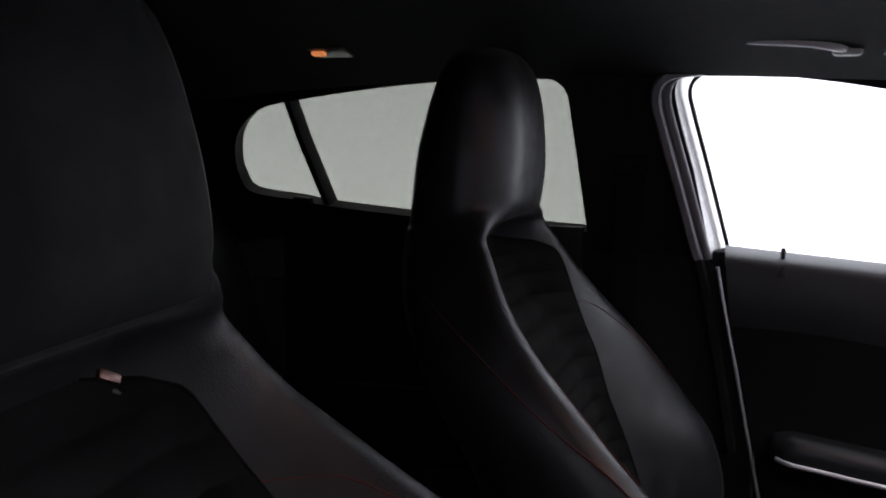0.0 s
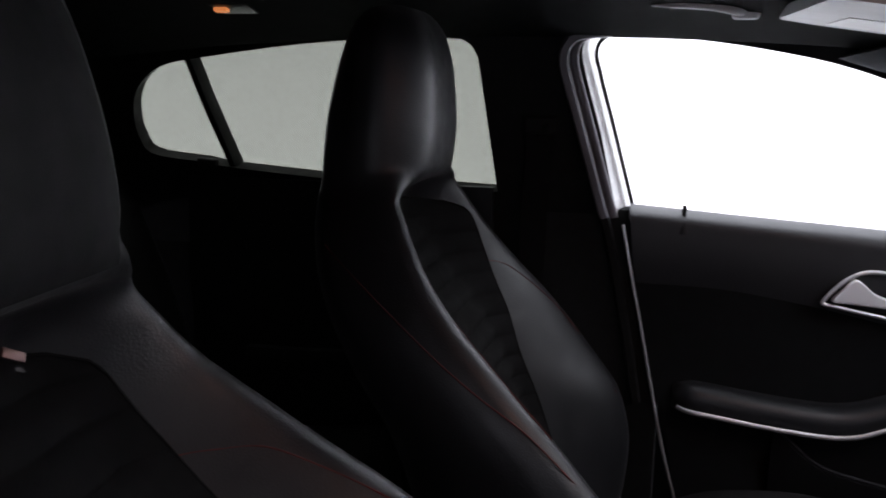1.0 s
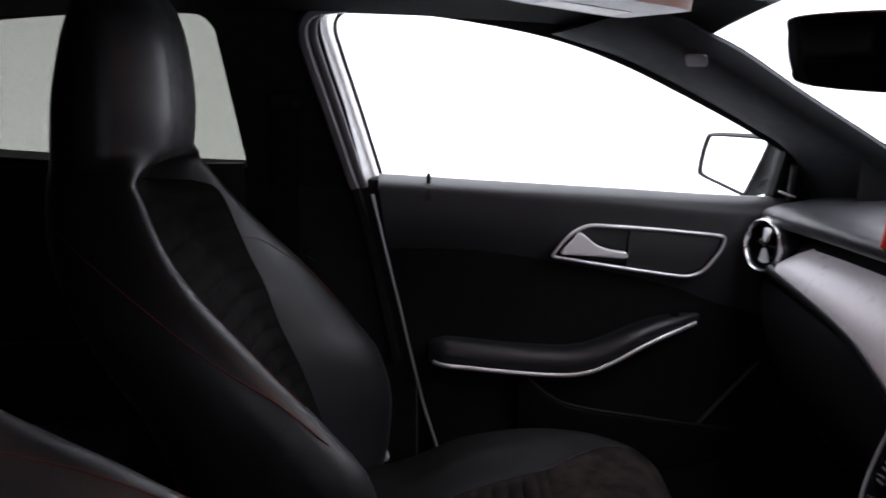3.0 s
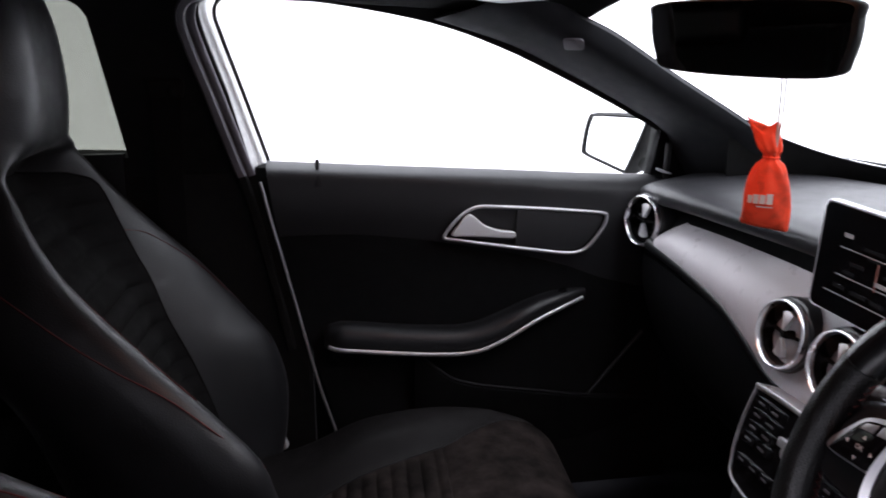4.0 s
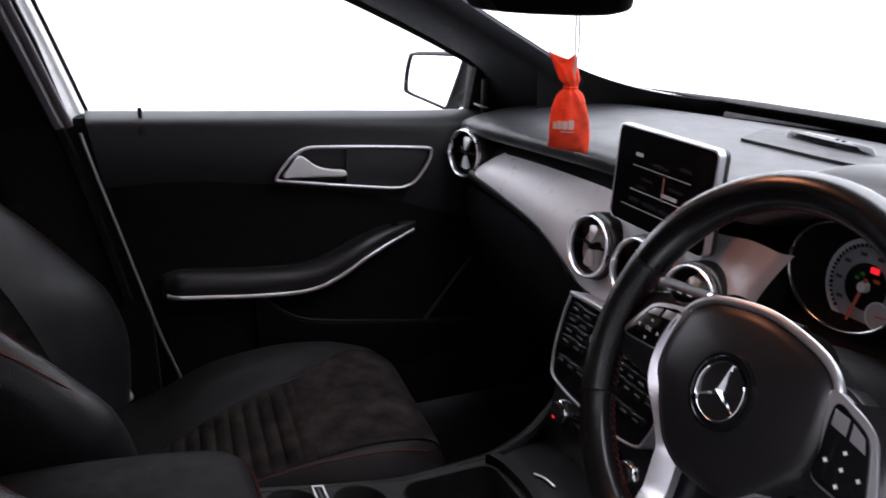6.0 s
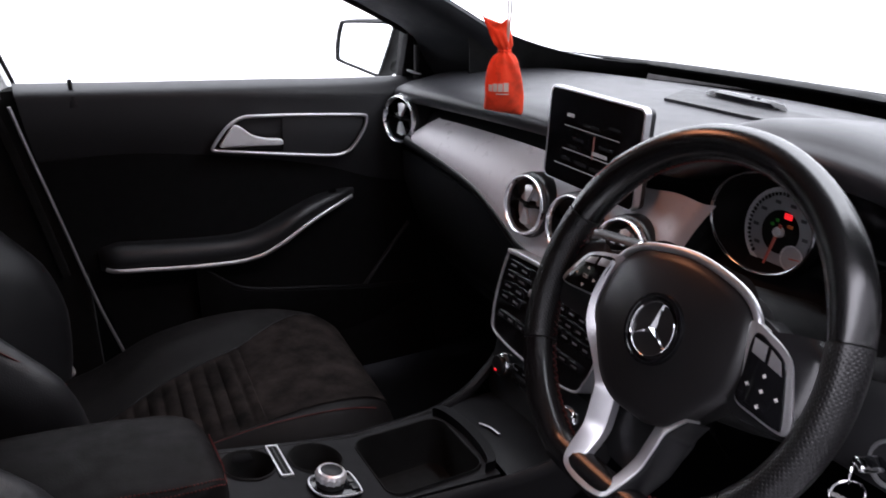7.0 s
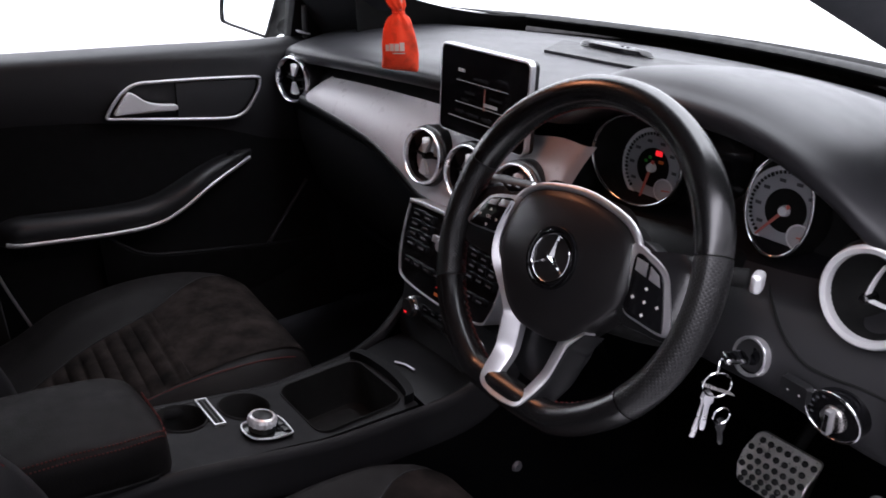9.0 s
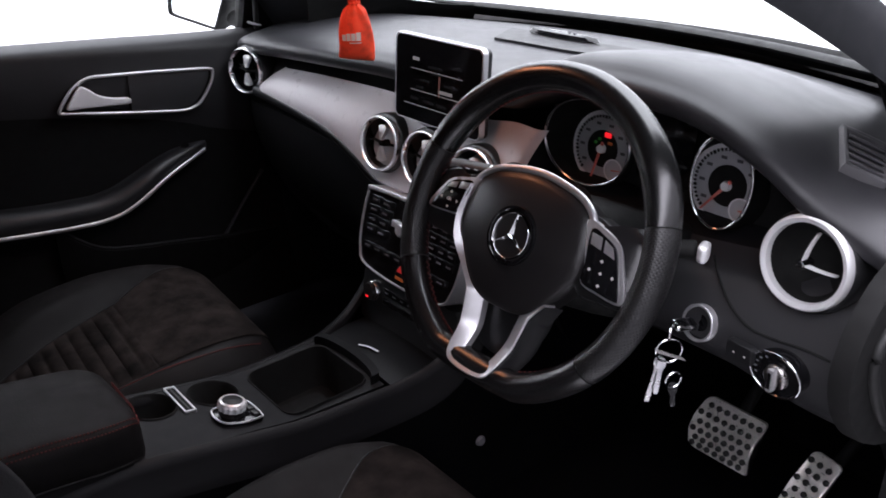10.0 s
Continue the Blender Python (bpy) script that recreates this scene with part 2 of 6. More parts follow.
def revolve(profile, n=48, m=None, bm=None):
    """Turns (radius, height) rows round the local z axis."""
    rings = [[Vector((max(r, 1e-5) * math.cos(2 * math.pi * i / n), max(r, 1e-5) * math.sin(2 * math.pi * i / n), h)) for i in range(n)] for r, h in profile]
    bm2 = loft(rings, True, False)
    bmesh.ops.remove_doubles(bm2, verts=bm2.verts[:], dist=2e-5)
    if m:
        bm2.transform(m)
    return bm2


def box(size, m=None, bevel=0.0, seg=2):
    bm = bmesh.new()
    bmesh.ops.create_cube(bm, size=1.0)
    bmesh.ops.scale(bm, vec=Vector(size), verts=bm.verts[:])
    if bevel:
        bmesh.ops.bevel(bm, geom=bm.edges[:], offset=bevel, segments=seg, profile=0.6, affect="EDGES")
    if m:
        bm.transform(m)
    return bm


def plate(outline, depth, m=None, bevel=0.0, holes=(), seg=2):
    """A flat plate of 2D outlines in local xy, its top at z=0, its back at z=-depth."""
    bm = bmesh.new()
    edges = []
    for loop in (outline, *holes):
        vs = [bm.verts.new((p[0], p[1], 0)) for p in loop]
        edges += [bm.edges.new((vs[i], vs[(i + 1) % len(vs)])) for i in range(len(vs))]
    if holes:
        bmesh.ops.triangle_fill(bm, use_beauty=True, use_dissolve=False, edges=edges)
    else:
        bm.faces.new([e.verts[0] for e in edges])
    bmesh.ops.recalc_face_normals(bm, faces=bm.faces[:])
    if bm.faces[:][0].normal.z < 0:
        bmesh.ops.reverse_faces(bm, faces=bm.faces[:])
    rim = [e for e in bm.edges if e.is_boundary]
    r = bmesh.ops.extrude_face_region(bm, geom=bm.faces[:])
    low = [v for v in r["geom"] if isinstance(v, bmesh.types.BMVert)]
    bmesh.ops.translate(bm, vec=(0, 0, -depth), verts=low)
    if bevel:
        es = [e for e in rim if e.is_valid]
        bmesh.ops.bevel(bm, geom=es, offset=bevel, segments=seg, profile=0.6, affect="EDGES")
    if m:
        bm.transform(m)
    return bm


def sheet(fn, nu, nv, thick=0.0):
    """A surface fn(u, v), u and v from 0 to 1, with a back at the given thickness."""
    grid = [[Vector(fn(i / nu, j / nv)) for j in range(nv + 1)] for i in range(nu + 1)]
    bm = loft(grid, False, False)
    if thick:
        bmesh.ops.recalc_face_normals(bm, faces=bm.faces[:])
        bm.normal_update()
        bmesh.ops.solidify(bm, geom=bm.faces[:], thickness=thick)
    return bm


def rounded(w, h, r, n=6, cx=0.0, cy=0.0):
    out = []
    for sx, sy, a in ((1, 1, 0), (-1, 1, 90), (-1, -1, 180), (1, -1, 270)):
        for i in range(n + 1):
            t = radians(a + 90 * i / n)
            out.append((cx + sx * (w / 2 - r) + r * math.cos(t), cy + sy * (h / 2 - r) + r * math.sin(t)))
    return out


def circle(r, n=40, cx=0.0, cy=0.0):
    return [(cx + r * math.cos(2 * math.pi * i / n), cy + r * math.sin(2 * math.pi * i / n)) for i in range(n)]


def facing(o, tilt=0.0, yaw=0.0):
    """A frame at o whose z points back to the seats (tilted up by tilt, turned to the car's left by yaw), x to the car's right, y up."""
    t = radians(tilt)
    m = Matrix(((0, math.sin(t), -math.cos(t)), (-1, 0, 0), (0, math.cos(t), math.sin(t)))).to_4x4()
    return Matrix.Translation(o) @ Matrix.Rotation(radians(-yaw), 4, "Z") @ m


def mirror_y(bm):
    bm.transform(Matrix.Diagonal((1, -1, 1, 1)))
    bmesh.ops.reverse_faces(bm, faces=bm.faces[:])
    return bm


def side(x, z, out=0.0):
    """A point of the car's left side at x along and z up: upright to the belt line, leaning in above it. out: metres outwards."""
    lean = 0.33 if z > 1.0 else 0.0
    k = 1 / math.hypot(1, lean)
    return Vector((x, 0.71 - lean * (z - 1.0) + out * k, z + out * k * lean))


def side_plate(outline, holes, depth, out=0.0, bevel=0.0):
    """A plate lying in the leaning upper side, given in x and z."""
    k = math.hypot(1, 0.33)
    m = Matrix(((1, 0, 0, 0), (0, -0.33 / k, -1 / k, 0.71), (0, 1 / k, -0.33 / k, 1.0), (0, 0, 0, 1)))
    conv = lambda loop: [(x, (z - 1.0) * k) for x, z in loop]
    return plate(conv(outline), depth, m @ Matrix.Translation((0, 0, -out)), bevel, [conv(h) for h in holes])


# ---- studio and car shell ----
def structure(ob, label, category):
    return tagged(ob, label, category, kind="structure")


structure(part("ground", box((80, 80, 0.1), Matrix.Translation((0, 0, -0.05))), STUDIO), "seamless white studio floor under the car", "floor")
# unseen dark strip, added to cut light bounced up into the driver's doorway
structure(part("pavement_unseen", box((18, 2.5, 0.008), Matrix.Translation((-2, -2.15, 0.004))), UNSEEN_FLOOR), "added unseen dark strip cutting the floor's bounce light on the driver's side", "floor")


structure(part("backdrop", sheet(lambda u, v: (-14 + 34 * u, 5 + 2 * math.sin(min(1, v * 2) * math.pi / 2), 0.002 + 2 * (1 - math.cos(min(1, v * 2) * math.pi / 2)) + max(0, v * 2 - 1) * 3), 8, 24), STUDIO), "white curved studio backdrop", "backdrop")

# two unseen walls, added to darken reflections and light through the driver's doorway
structure(part("wall_studio", box((30, 0.2, 3.8), Matrix.Translation((2, -3.4, 1.9))), UNSEEN_WALL), "added unseen dark grey wall dimming the light from the driver's side", "wall")
structure(part("wall_unseen_front", box((0.2, 3.7, 2.7), Matrix.Translation((4.6, -1.45, 1.35))), UNSEEN_WALL), "added unseen dark grey wall dimming the light from the front right", "wall")

FRONT_WINDOW = [(-0.500, 0.945), (-0.546, 1.142), (-0.571, 1.227), (-0.580, 1.270), (-0.575, 1.292), (-0.56, 1.303), (-0.529, 1.305), (-0.445, 1.298),
                (-0.324, 1.283), (-0.192, 1.257), (-0.074, 1.217), (0.051, 1.161), (0.172, 1.102), (0.25, 1.06), (0.253, 0.94)]
REAR_WINDOW = [(-0.723, 1.033), (-0.747, 1.24), (-0.753, 1.272), (-0.768, 1.29), (-0.80, 1.295), (-0.946, 1.293), (-1.10, 1.281), (-1.276, 1.258), (-1.33, 1.246),
               (-1.372, 1.222), (-1.398, 1.19), (-1.41, 1.15), (-1.409, 1.118), (-1.389, 1.083), (-1.285, 1.070), (-1.23, 1.061), (-1.057, 1.047)]

FRONT_WINDOW = FRONT_WINDOW[:1] + [tuple(p) for p in catmull(FRONT_WINDOW[1:-1], 48)] + FRONT_WINDOW[-1:]
REAR_WINDOW = [tuple(p) for p in catmull(REAR_WINDOW, 64)]


def body_side(flip):
    """Inner trim of one upper side, with the window openings through it."""
    outline = [(-1.75, 0.90), (0.47, 0.90), (0.47, 1.03), (0.40, 1.066), (0.326, 1.110), (0.212, 1.178), (0.103, 1.247), (0.026, 1.29), (-0.05, 1.33), (-1.60, 1.33), (-1.75, 1.25)]
    if flip:
        outline = [(-1.75, 0.96), (-0.68, 0.96), (-0.70, 1.1), (-0.74, 1.24), (-0.72, 1.30), (-0.60, 1.32), (-0.05, 1.32), (-0.05, 1.33), (-1.60, 1.33), (-1.75, 1.25)]
    bm = side_plate(outline, [REAR_WINDOW] if flip else [FRONT_WINDOW, REAR_WINDOW], 0.03, 0.0)
    return mirror_y(bm) if flip else bm


structure(part("wall_left", body_side(False), DARK), "black trimmed upper side of the car cabin with window openings", "car side")
structure(part("wall_right", body_side(True), DARK), "black trimmed upper side of the car cabin behind the driver", "car side")

# panes
def pane(outline, mat, name, label, flip=False, grow=0.012):
    cx, cz = (sum(p[i] for p in outline) / len(outline) for i in (0, 1))
    big = [(cx + (x - cx) * (1 + grow * 3), cz + (z - cz) * (1 + grow * 6)) for x, z in outline]
    bm = side_plate(big, [], 0.004, 0.034)
    return structure(part(name, mirror_y(bm) if flip else bm, mat), label, "window")


pane(FRONT_WINDOW, GLASS, "window_1", "clear glass of the front passenger door window")
pane(REAR_WINDOW, TINT, "window_2", "dark tinted privacy glass of the rear side window")
pane(REAR_WINDOW, TINT, "window_3", "dark tinted privacy glass of the rear side window", True)


def strip(pts, width, depth, out, mat, name, label, parent=None):
    """A flat strip lying on the car's left side along x, z points."""
    p3 = [side(x, z, out) for x, z in pts]
    rings = []
    for i, p in enumerate(p3):
        d = (p3[min(i + 1, len(p3) - 1)] - p3[max(i - 1, 0)]).normalized()
        nrm = Vector((0, -1, -0.33 if pts[i][1] > 1.0 else 0.0)).normalized()
        s = d.cross(nrm).normalized()
        w, h = width / 2, depth
        rings.append([p - s * w, p - s * w + nrm * h * 0.7, p - s * w * 0.6 + nrm * h, p + s * w * 0.6 + nrm * h, p + s * w + nrm * h * 0.7, p + s * w])
    return part(name, loft(rings), mat, parent, label)


# divider between the rear door glass and the quarter glass
structure(strip([(-1.280, 1.268), (-1.262, 1.18), (-1.228, 1.05)], 0.018, 0.03, 0.035, DARK, "trim_1", ""), "black divider bar in the rear side window", "trim")

# the door frame strips at the B-pillar: white paint, dark gap, grey seal
edge = catmull([(-0.425, 0.66), (-0.452, 0.80), (-0.485, 0.95), (-0.507, 1.03), (-0.538, 1.14), (-0.563, 1.225), (-0.572, 1.265), (-0.566, 1.291), (-0.545, 1.305), (-0.50, 1.309)], 40)
top = [p for p in edge if p[1] > 0.98]
rows = []
for x, z in top:
    turn = min(1, max(0, (z - 1.24) / 0.06))
    a, b = side(x - 0.014 + 0.004 * turn, z + 0.006 * turn, 0.0), side(x + 0.011 - 0.004 * turn, z - 0.010 * turn, 0.055)
    rows.append([a, a.lerp(b, 0.5) + Vector((0.0015, -0.001, 0)), b, b + Vector((-0.01, 0.004, 0)), a + Vector((-0.012, 0.008, 0))])
structure(part("trim_2", loft(rows), PAINT), "white painted door frame edge beside the window", "trim")
structure(strip([(x + 0.0135, z - 0.010 * min(1, max(0, (z - 1.24) / 0.06))) for x, z in top], 0.007, 0.006, 0.036, RUBBER, "trim_8", ""), "black rubber edge of the door glass", "trim")
structure(strip([(x - 0.020, z) for x, z in top], 0.014, 0.010, -0.001, SEAL, "trim_3", ""), "grey rubber seal of the door opening", "trim")
structure(strip([(x - 0.036, z) for x, z in edge if z > 0.98], 0.017, 0.020, -0.001, SEAL, "trim_4", ""), "grey rounded rubber door seal on the B-pillar", "trim")
# same seal lower down: its shade is put in as black material
structure(strip([(x - 0.036, z) for x, z in edge if z < 1.005], 0.017, 0.019, -0.001, DARK, "trim_13", ""), "lower run of the grey door seal, coloured black for the door's shade", "trim")


def liner(u, v):
    x, y = -1.75 + 1.80 * u, -0.60 + 1.2 * v
    x += 0.10 * u ** 3 * (1 - (y / 0.6) ** 2)
    z = 1.41 - 0.095 * abs(y / 0.6) ** 2.6 - 0.045 * u ** 5 - 0.10 * (1 - u) ** 4
    return x, y, z


structure(part("ceiling", sheet(liner, 30, 20, 0.012), LINER), "black cloth headliner of the car", "headliner")
structure(part("roof", sheet(lambda u, v: (liner(u, v)[0], liner(u, v)[1] * 1.08, liner(u, v)[2] + 0.04), 20, 14, 0.004), PAINT), "white painted car roof", "roof")
structure(part("floor", box((2.9, 1.50, 0.03), Matrix.Translation((-0.55, 0, 0.295))), CARPET), "black carpet of the car floor", "floor")
structure(part("wall_front", box((0.03, 1.44, 0.72), Matrix.Translation((0.70, 0, 0.60))), CARPET), "black carpeted bulkhead below the dashboard", "bulkhead")
structure(part("wall_rear", box((0.03, 1.44, 1.12), Matrix.Translation((-1.76, 0, 0.84))), DARK), "black closed rear of the cabin", "car rear")
structure(part("wall_left_lower", box((1.52, 0.03, 0.70), Matrix.Translation((-1.01, 0.775, 0.62)), 0.004), DARK), "black lower side behind the rear door", "car side")
structure(part("wall_left_front", box((0.50, 0.03, 0.68), Matrix.Translation((0.48, 0.745, 0.62)), 0.004), DARK), "black lower side panel of the front footwell", "car side")
structure(part("wall_right_lower", box((1.06, 0.03, 0.72), Matrix.Translation((-1.245, -0.765, 0.62)), 0.004), DARK), "black lower side behind the driver", "car side")
structure(part("wall_right_front", box((0.46, 0.03, 0.70), Matrix.Translation((0.47, -0.745, 0.62)), 0.004), DARK), "black lower side panel of the driver's footwell", "car side")
structure(part("pillar_right", box((0.14, 0.12, 1.05), pose(-0.82, -0.735, 0.72, 0, 0, 0), 0.02), DARK), "black trimmed pillar behind the driver", "pillar")
structure(part("sill_right", box((1.15, 0.14, 0.14), pose(-0.18, -0.79, 0.30), 0.03, 3), PAINT), "white painted door sill", "sill")


structure(part("pillar_left", box((0.36, 0.05, 0.70), pose(-0.60, 0.735, 0.66), 0.012), DARK), "black lower trim of the pillar between the doors", "pillar")


# windscreen, pillars, cowl
def screen_point(u, v):
    """u across from the car's right to its left, v from the cowl up to the header."""
    y = (u - 0.5) * 2
    foot = Vector((0.84 - 0.27 * abs(y) ** 2.2, y * 0.66, 0.985 + 0.03 * abs(y) ** 3))
    head = Vector((0.12 - 0.115 * y * y, y * 0.56, 1.362 - 0.065 * y * y))
    p = foot.lerp(head, v)
    p.z += 0.03 * math.sin(math.pi * v)
    return p


structure(part("window_4", sheet(screen_point, 24, 12, 0.005), GLASS), "clear curved windscreen", "windscreen")


PILLAR_EDGE = [(-0.02, 0.535, 1.312), (0.026, 0.55, 1.278), (0.103, 0.55, 1.241), (0.212, 0.55, 1.174), (0.326, 0.55, 1.108), (0.399, 0.555, 1.065), (0.45, 0.57, 1.035), (0.52, 0.60, 0.99)]


def a_pillar(flip):
    inner = catmull(PILLAR_EDGE, 26)
    if flip:
        inner = catmull([(-0.05, 0.535, 1.30), (0.0, 0.55, 1.262), (0.09, 0.55, 1.219), (0.188, 0.55, 1.172), (0.288, 0.55, 1.131), (0.401, 0.555, 1.082), (0.47, 0.57, 1.045), (0.54, 0.60, 0.99)], 26)
    outer = catmull([(-0.20, 0.612, 1.268), (-0.074, 0.635, 1.230), (0.0, 0.645, 1.199), (0.09, 0.66, 1.156), (0.172, 0.673, 1.114), (0.25, 0.684, 1.070), (0.29, 0.695, 1.02), (0.33, 0.70, 0.96)], 26)
    rings = []
    for a, b in zip(inner, outer):
        a, b = Vector(a), Vector(b)
        mid = a.lerp(b, 0.45) + (Vector((0.012, 0.008, 0.0)) if flip else Vector((-0.02, -0.035, 0.0)))
        back = a.lerp(b, 0.5) + Vector((0.03, 0.05, 0.02))
        rings.append(catmull([a, a.lerp(mid, 0.55) + Vector((-0.006, -0.012, 0)) * (not flip), mid, mid.lerp(b, 0.5) + Vector((0, -0.008, -0.002)) * (not flip), b, back], 20, True))
    bm = loft(rings)
    return mirror_y(bm) if flip else bm


structure(part("pillar_1", a_pillar(False), PILLAR), "dark grey trimmed windscreen pillar on the passenger side", "pillar")
structure(part("trim_16", tube([Vector(p) + Vector((-0.004, 0.0085, -0.007)) for p in catmull(PILLAR_EDGE, 40)[:36]], 0.0115, 10), CARPET), "black border of the glass along the windscreen pillar", "trim")
structure(part("pillar_2", a_pillar(True), PILLAR), "dark grey trimmed windscreen pillar on the driver side", "pillar")
structure(part("trim_9", sheet(lambda u, v: screen_point(0.04 + 0.92 * u, -0.06 + 0.06 * v * min(1, min(u, 1 - u) / 0.12)) + Vector((-0.008, 0, 0.0)), 40, 3, 0.002), DARK), "black printed band along the foot of the windscreen", "trim")


def screen_corner(flip):
    """Black border of the glass sweeping from the pillar into the cowl edge."""
    a, c, b = Vector((0.405, 0.560, 1.078)) if flip else Vector((0.320, 0.552, 1.113)), Vector((0.505, 0.570, 1.010)), Vector((0.700, 0.445, 1.001))

    def fn(u, v):
        p = a * (1 - u) ** 2 + c * (2 * u * (1 - u)) + b * u * u
        return p.x + 0.03 * v, (p.y + 0.05 * v) * (-1 if flip else 1), p.z + (0.955 - p.z) * v
    return sheet(fn, 24, 4, 0.003)


structure(part("trim_11", screen_corner(False), DARK), "black border curving round the windscreen corner", "trim")
structure(part("trim_12", screen_corner(True), DARK), "black border curving round the windscreen corner", "trim")
structure(part("trim_5", tube([(screen_point(u, 0) + Vector((-0.02, 0, 0.004))) for u in np.linspace(0.04, 0.96, 40)], 0.014, 8, flat=0.6, taper=[min(1, 0.1 + min(i, 39 - i) / 7) for i in range(40)]), RUBBER), "black rubber strip at the foot of the windscreen", "trim")
structure(part("cowl", sheet(lambda u, v: (0.86 + 0.14 * v - 0.25 * abs(2 * u - 1) ** 2.2, (u - 0.5) * 1.46, 0.955 + 0.012 * math.sin(v * 9)), 24, 12, 0.01), DARK), "black plastic cowl panel below the windscreen", "cowl")
structure(part("trim_14", sheet(lambda u, v: (0.70 + 0.20 * v - 0.25 * abs(2 * u - 1) ** 2.2, (u - 0.5) * 1.44, 0.945), 24, 4, 0.006), CARPET), "black defroster gap between dash and windscreen", "trim")
structure(part("bonnet", sheet(lambda u, v: (0.99 + 0.9 * v - 0.25 * abs(2 * u - 1) ** 2.2, (u - 0.5) * 1.6, 0.955 - 0.10 * v * v - 0.04 * abs(2 * u - 1) ** 3), 20, 12, 0.01), PAINT), "white painted car bonnet", "bonnet")


def wiper(y0, y1):
    t = thing("wiper", "black windscreen wiper lying at the foot of the glass", "wiper", "wipers")
    ys = np.linspace(y0, y1, 14)
    path = [screen_point(0.5 + y / 1.32, 0.0) + Vector((0.034, 0, -0.020)) for y in ys]
    part("blade", tube(path, 0.006, 6), RUBBER, t)
    part("arm", tube([path[6] + Vector((0.005, 0, 0.006)), path[10] + Vector((0.02, 0, 0.0)), path[13] + Vector((0.06, 0.04, -0.03))], 0.008, 8), PLASTIC, t)


wiper(-0.45, 0.15)
wiper(-0.02, 0.42)


# sail panel with the outside mirror
def door_mirror():
    t = thing("door_mirror", "black-edged outside mirror at the passenger window", "door mirror", place=(0, 0, 0))
    shape = catmull([(0.201, 0.972), (0.207, 1.02), (0.217, 1.052), (0.226, 1.056), (0.28, 1.060), (0.345, 1.062), (0.357, 1.056), (0.354, 1.040), (0.330, 0.975), (0.316, 0.940), (0.309, 0.934), (0.255, 0.948), (0.212, 0.960)], 60, True)
    yaw = Matrix.Translation((0.2735, 0.975, 0)) @ Matrix.Rotation(radians(-61.6), 4, "Z") @ Matrix.Diagonal((1.17, 1, 1, 1)) @ Matrix.Translation((-0.2735, -0.97, 0))
    cx, cz = 0.272, 1.002

    def ring(k, y):
        return [yaw @ Vector((cx + (x - cx) * k, y, cz + (z - cz) * k)) for x, z in shape]
    part("housing", loft([ring(0.93, 0.985), ring(1.0, 0.968), ring(1.04, 0.975), ring(1.05, 1.0), ring(0.95, 1.07), ring(0.7, 1.10)]), DARK, t)
    part("edge", loft([ring(0.925, 0.972), ring(0.93, 0.963), ring(1.0, 0.962), ring(1.035, 0.968), ring(1.035, 0.978), ring(0.925, 0.978)], caps=False), DARK, t, "black mirror edge")
    part("mirror_glass", loft([ring(0.95, 0.968), ring(0.95, 0.972)]), MIRROR, t, "bright mirror glass")
    part("foot", tube([(0.345, 0.92, 0.955), (0.35, 0.84, 0.962), (0.34, 0.75, 0.98)], 0.03, 10, flat=0.7), DARK, t)


door_mirror()
structure(part("trim_6", side_plate([(0.245, 0.96), (0.25, 1.065), (0.30, 1.05), (0.36, 1.02), (0.44, 0.96)], [], 0.02, -0.012, 0.004), CARDCLOTH), "black triangular sail panel in front of the door window", "trim")
structure(part("trim_7", tube([side(0.268, 1.045, -0.02), side(0.272, 0.97, -0.02)], 0.006, 8), RUBBER), "black rubber window guide", "trim")
# a glint modelled as a short pale bar, no real fitting
structure(part("trim_15", tube(catmull([side(0.250, 0.988, -0.022), side(0.262, 0.983, -0.026), side(0.282, 0.977, -0.024)], 8), 0.0042, 8, flat=0.7, taper=[0.5, 0.9, 1, 1, 1, 0.9, 0.7, 0.4]), POLISHED), "small pale bar standing in for a glint at the foot of the sail panel", "trim")


# ---- open driver's door ----
def driver_door():
    # stays out of view; added to shade the driver's seat and dash end
    t = thing("driver_door", "open white driver's door with black inner trim", "car door")
    m = Matrix.Translation((0.44, -0.79, 0)) @ Matrix.Rotation(radians(66), 4, "Z") @ Matrix.Diagonal((-1, -1, 1, 1))
    up = m @ Matrix(((1, 0, 0, 0), (0, 0, 1, 0), (0, 1, 0, 0), (0, 0, 0, 1)))
    shell = catmull([(0.0, 0.36), (0.0, 0.90), (0.02, 0.97), (0.50, 0.99), (0.90, 1.01), (1.0, 0.98), (0.97, 0.70), (0.88, 0.38), (0.5, 0.34)], 48, True)
    part("outer_skin", plate(shell, 0.05, up @ Matrix.Translation((0, 0, 0.05)), 0.006), PAINT, t, "white painted outer skin")
    part("inner_panel", plate([(0.5 + (x - 0.5) * 0.97, 0.67 + (z - 0.67) * 0.97) for x, z in shell], 0.03, up @ Matrix.Translation((0, 0, -0.004)), 0.008), DOORSKIN, t, "black inner trim")
    frame_line = catmull([(0.02, 0.97), (0.25, 1.12), (0.50, 1.25), (0.75, 1.31), (0.93, 1.31), (1.01, 1.24), (1.0, 0.99)], 40)
    part("window_frame", tube([up @ Vector((x, z, 0.03)) for x, z in frame_line], 0.022, 10), DARK, t, "black window frame")
    part("window_glass", plate(frame_line, 0.004, up @ Matrix.Translation((0, 0, 0.035))), GLASS, t, "clear door glass")


driver_door()


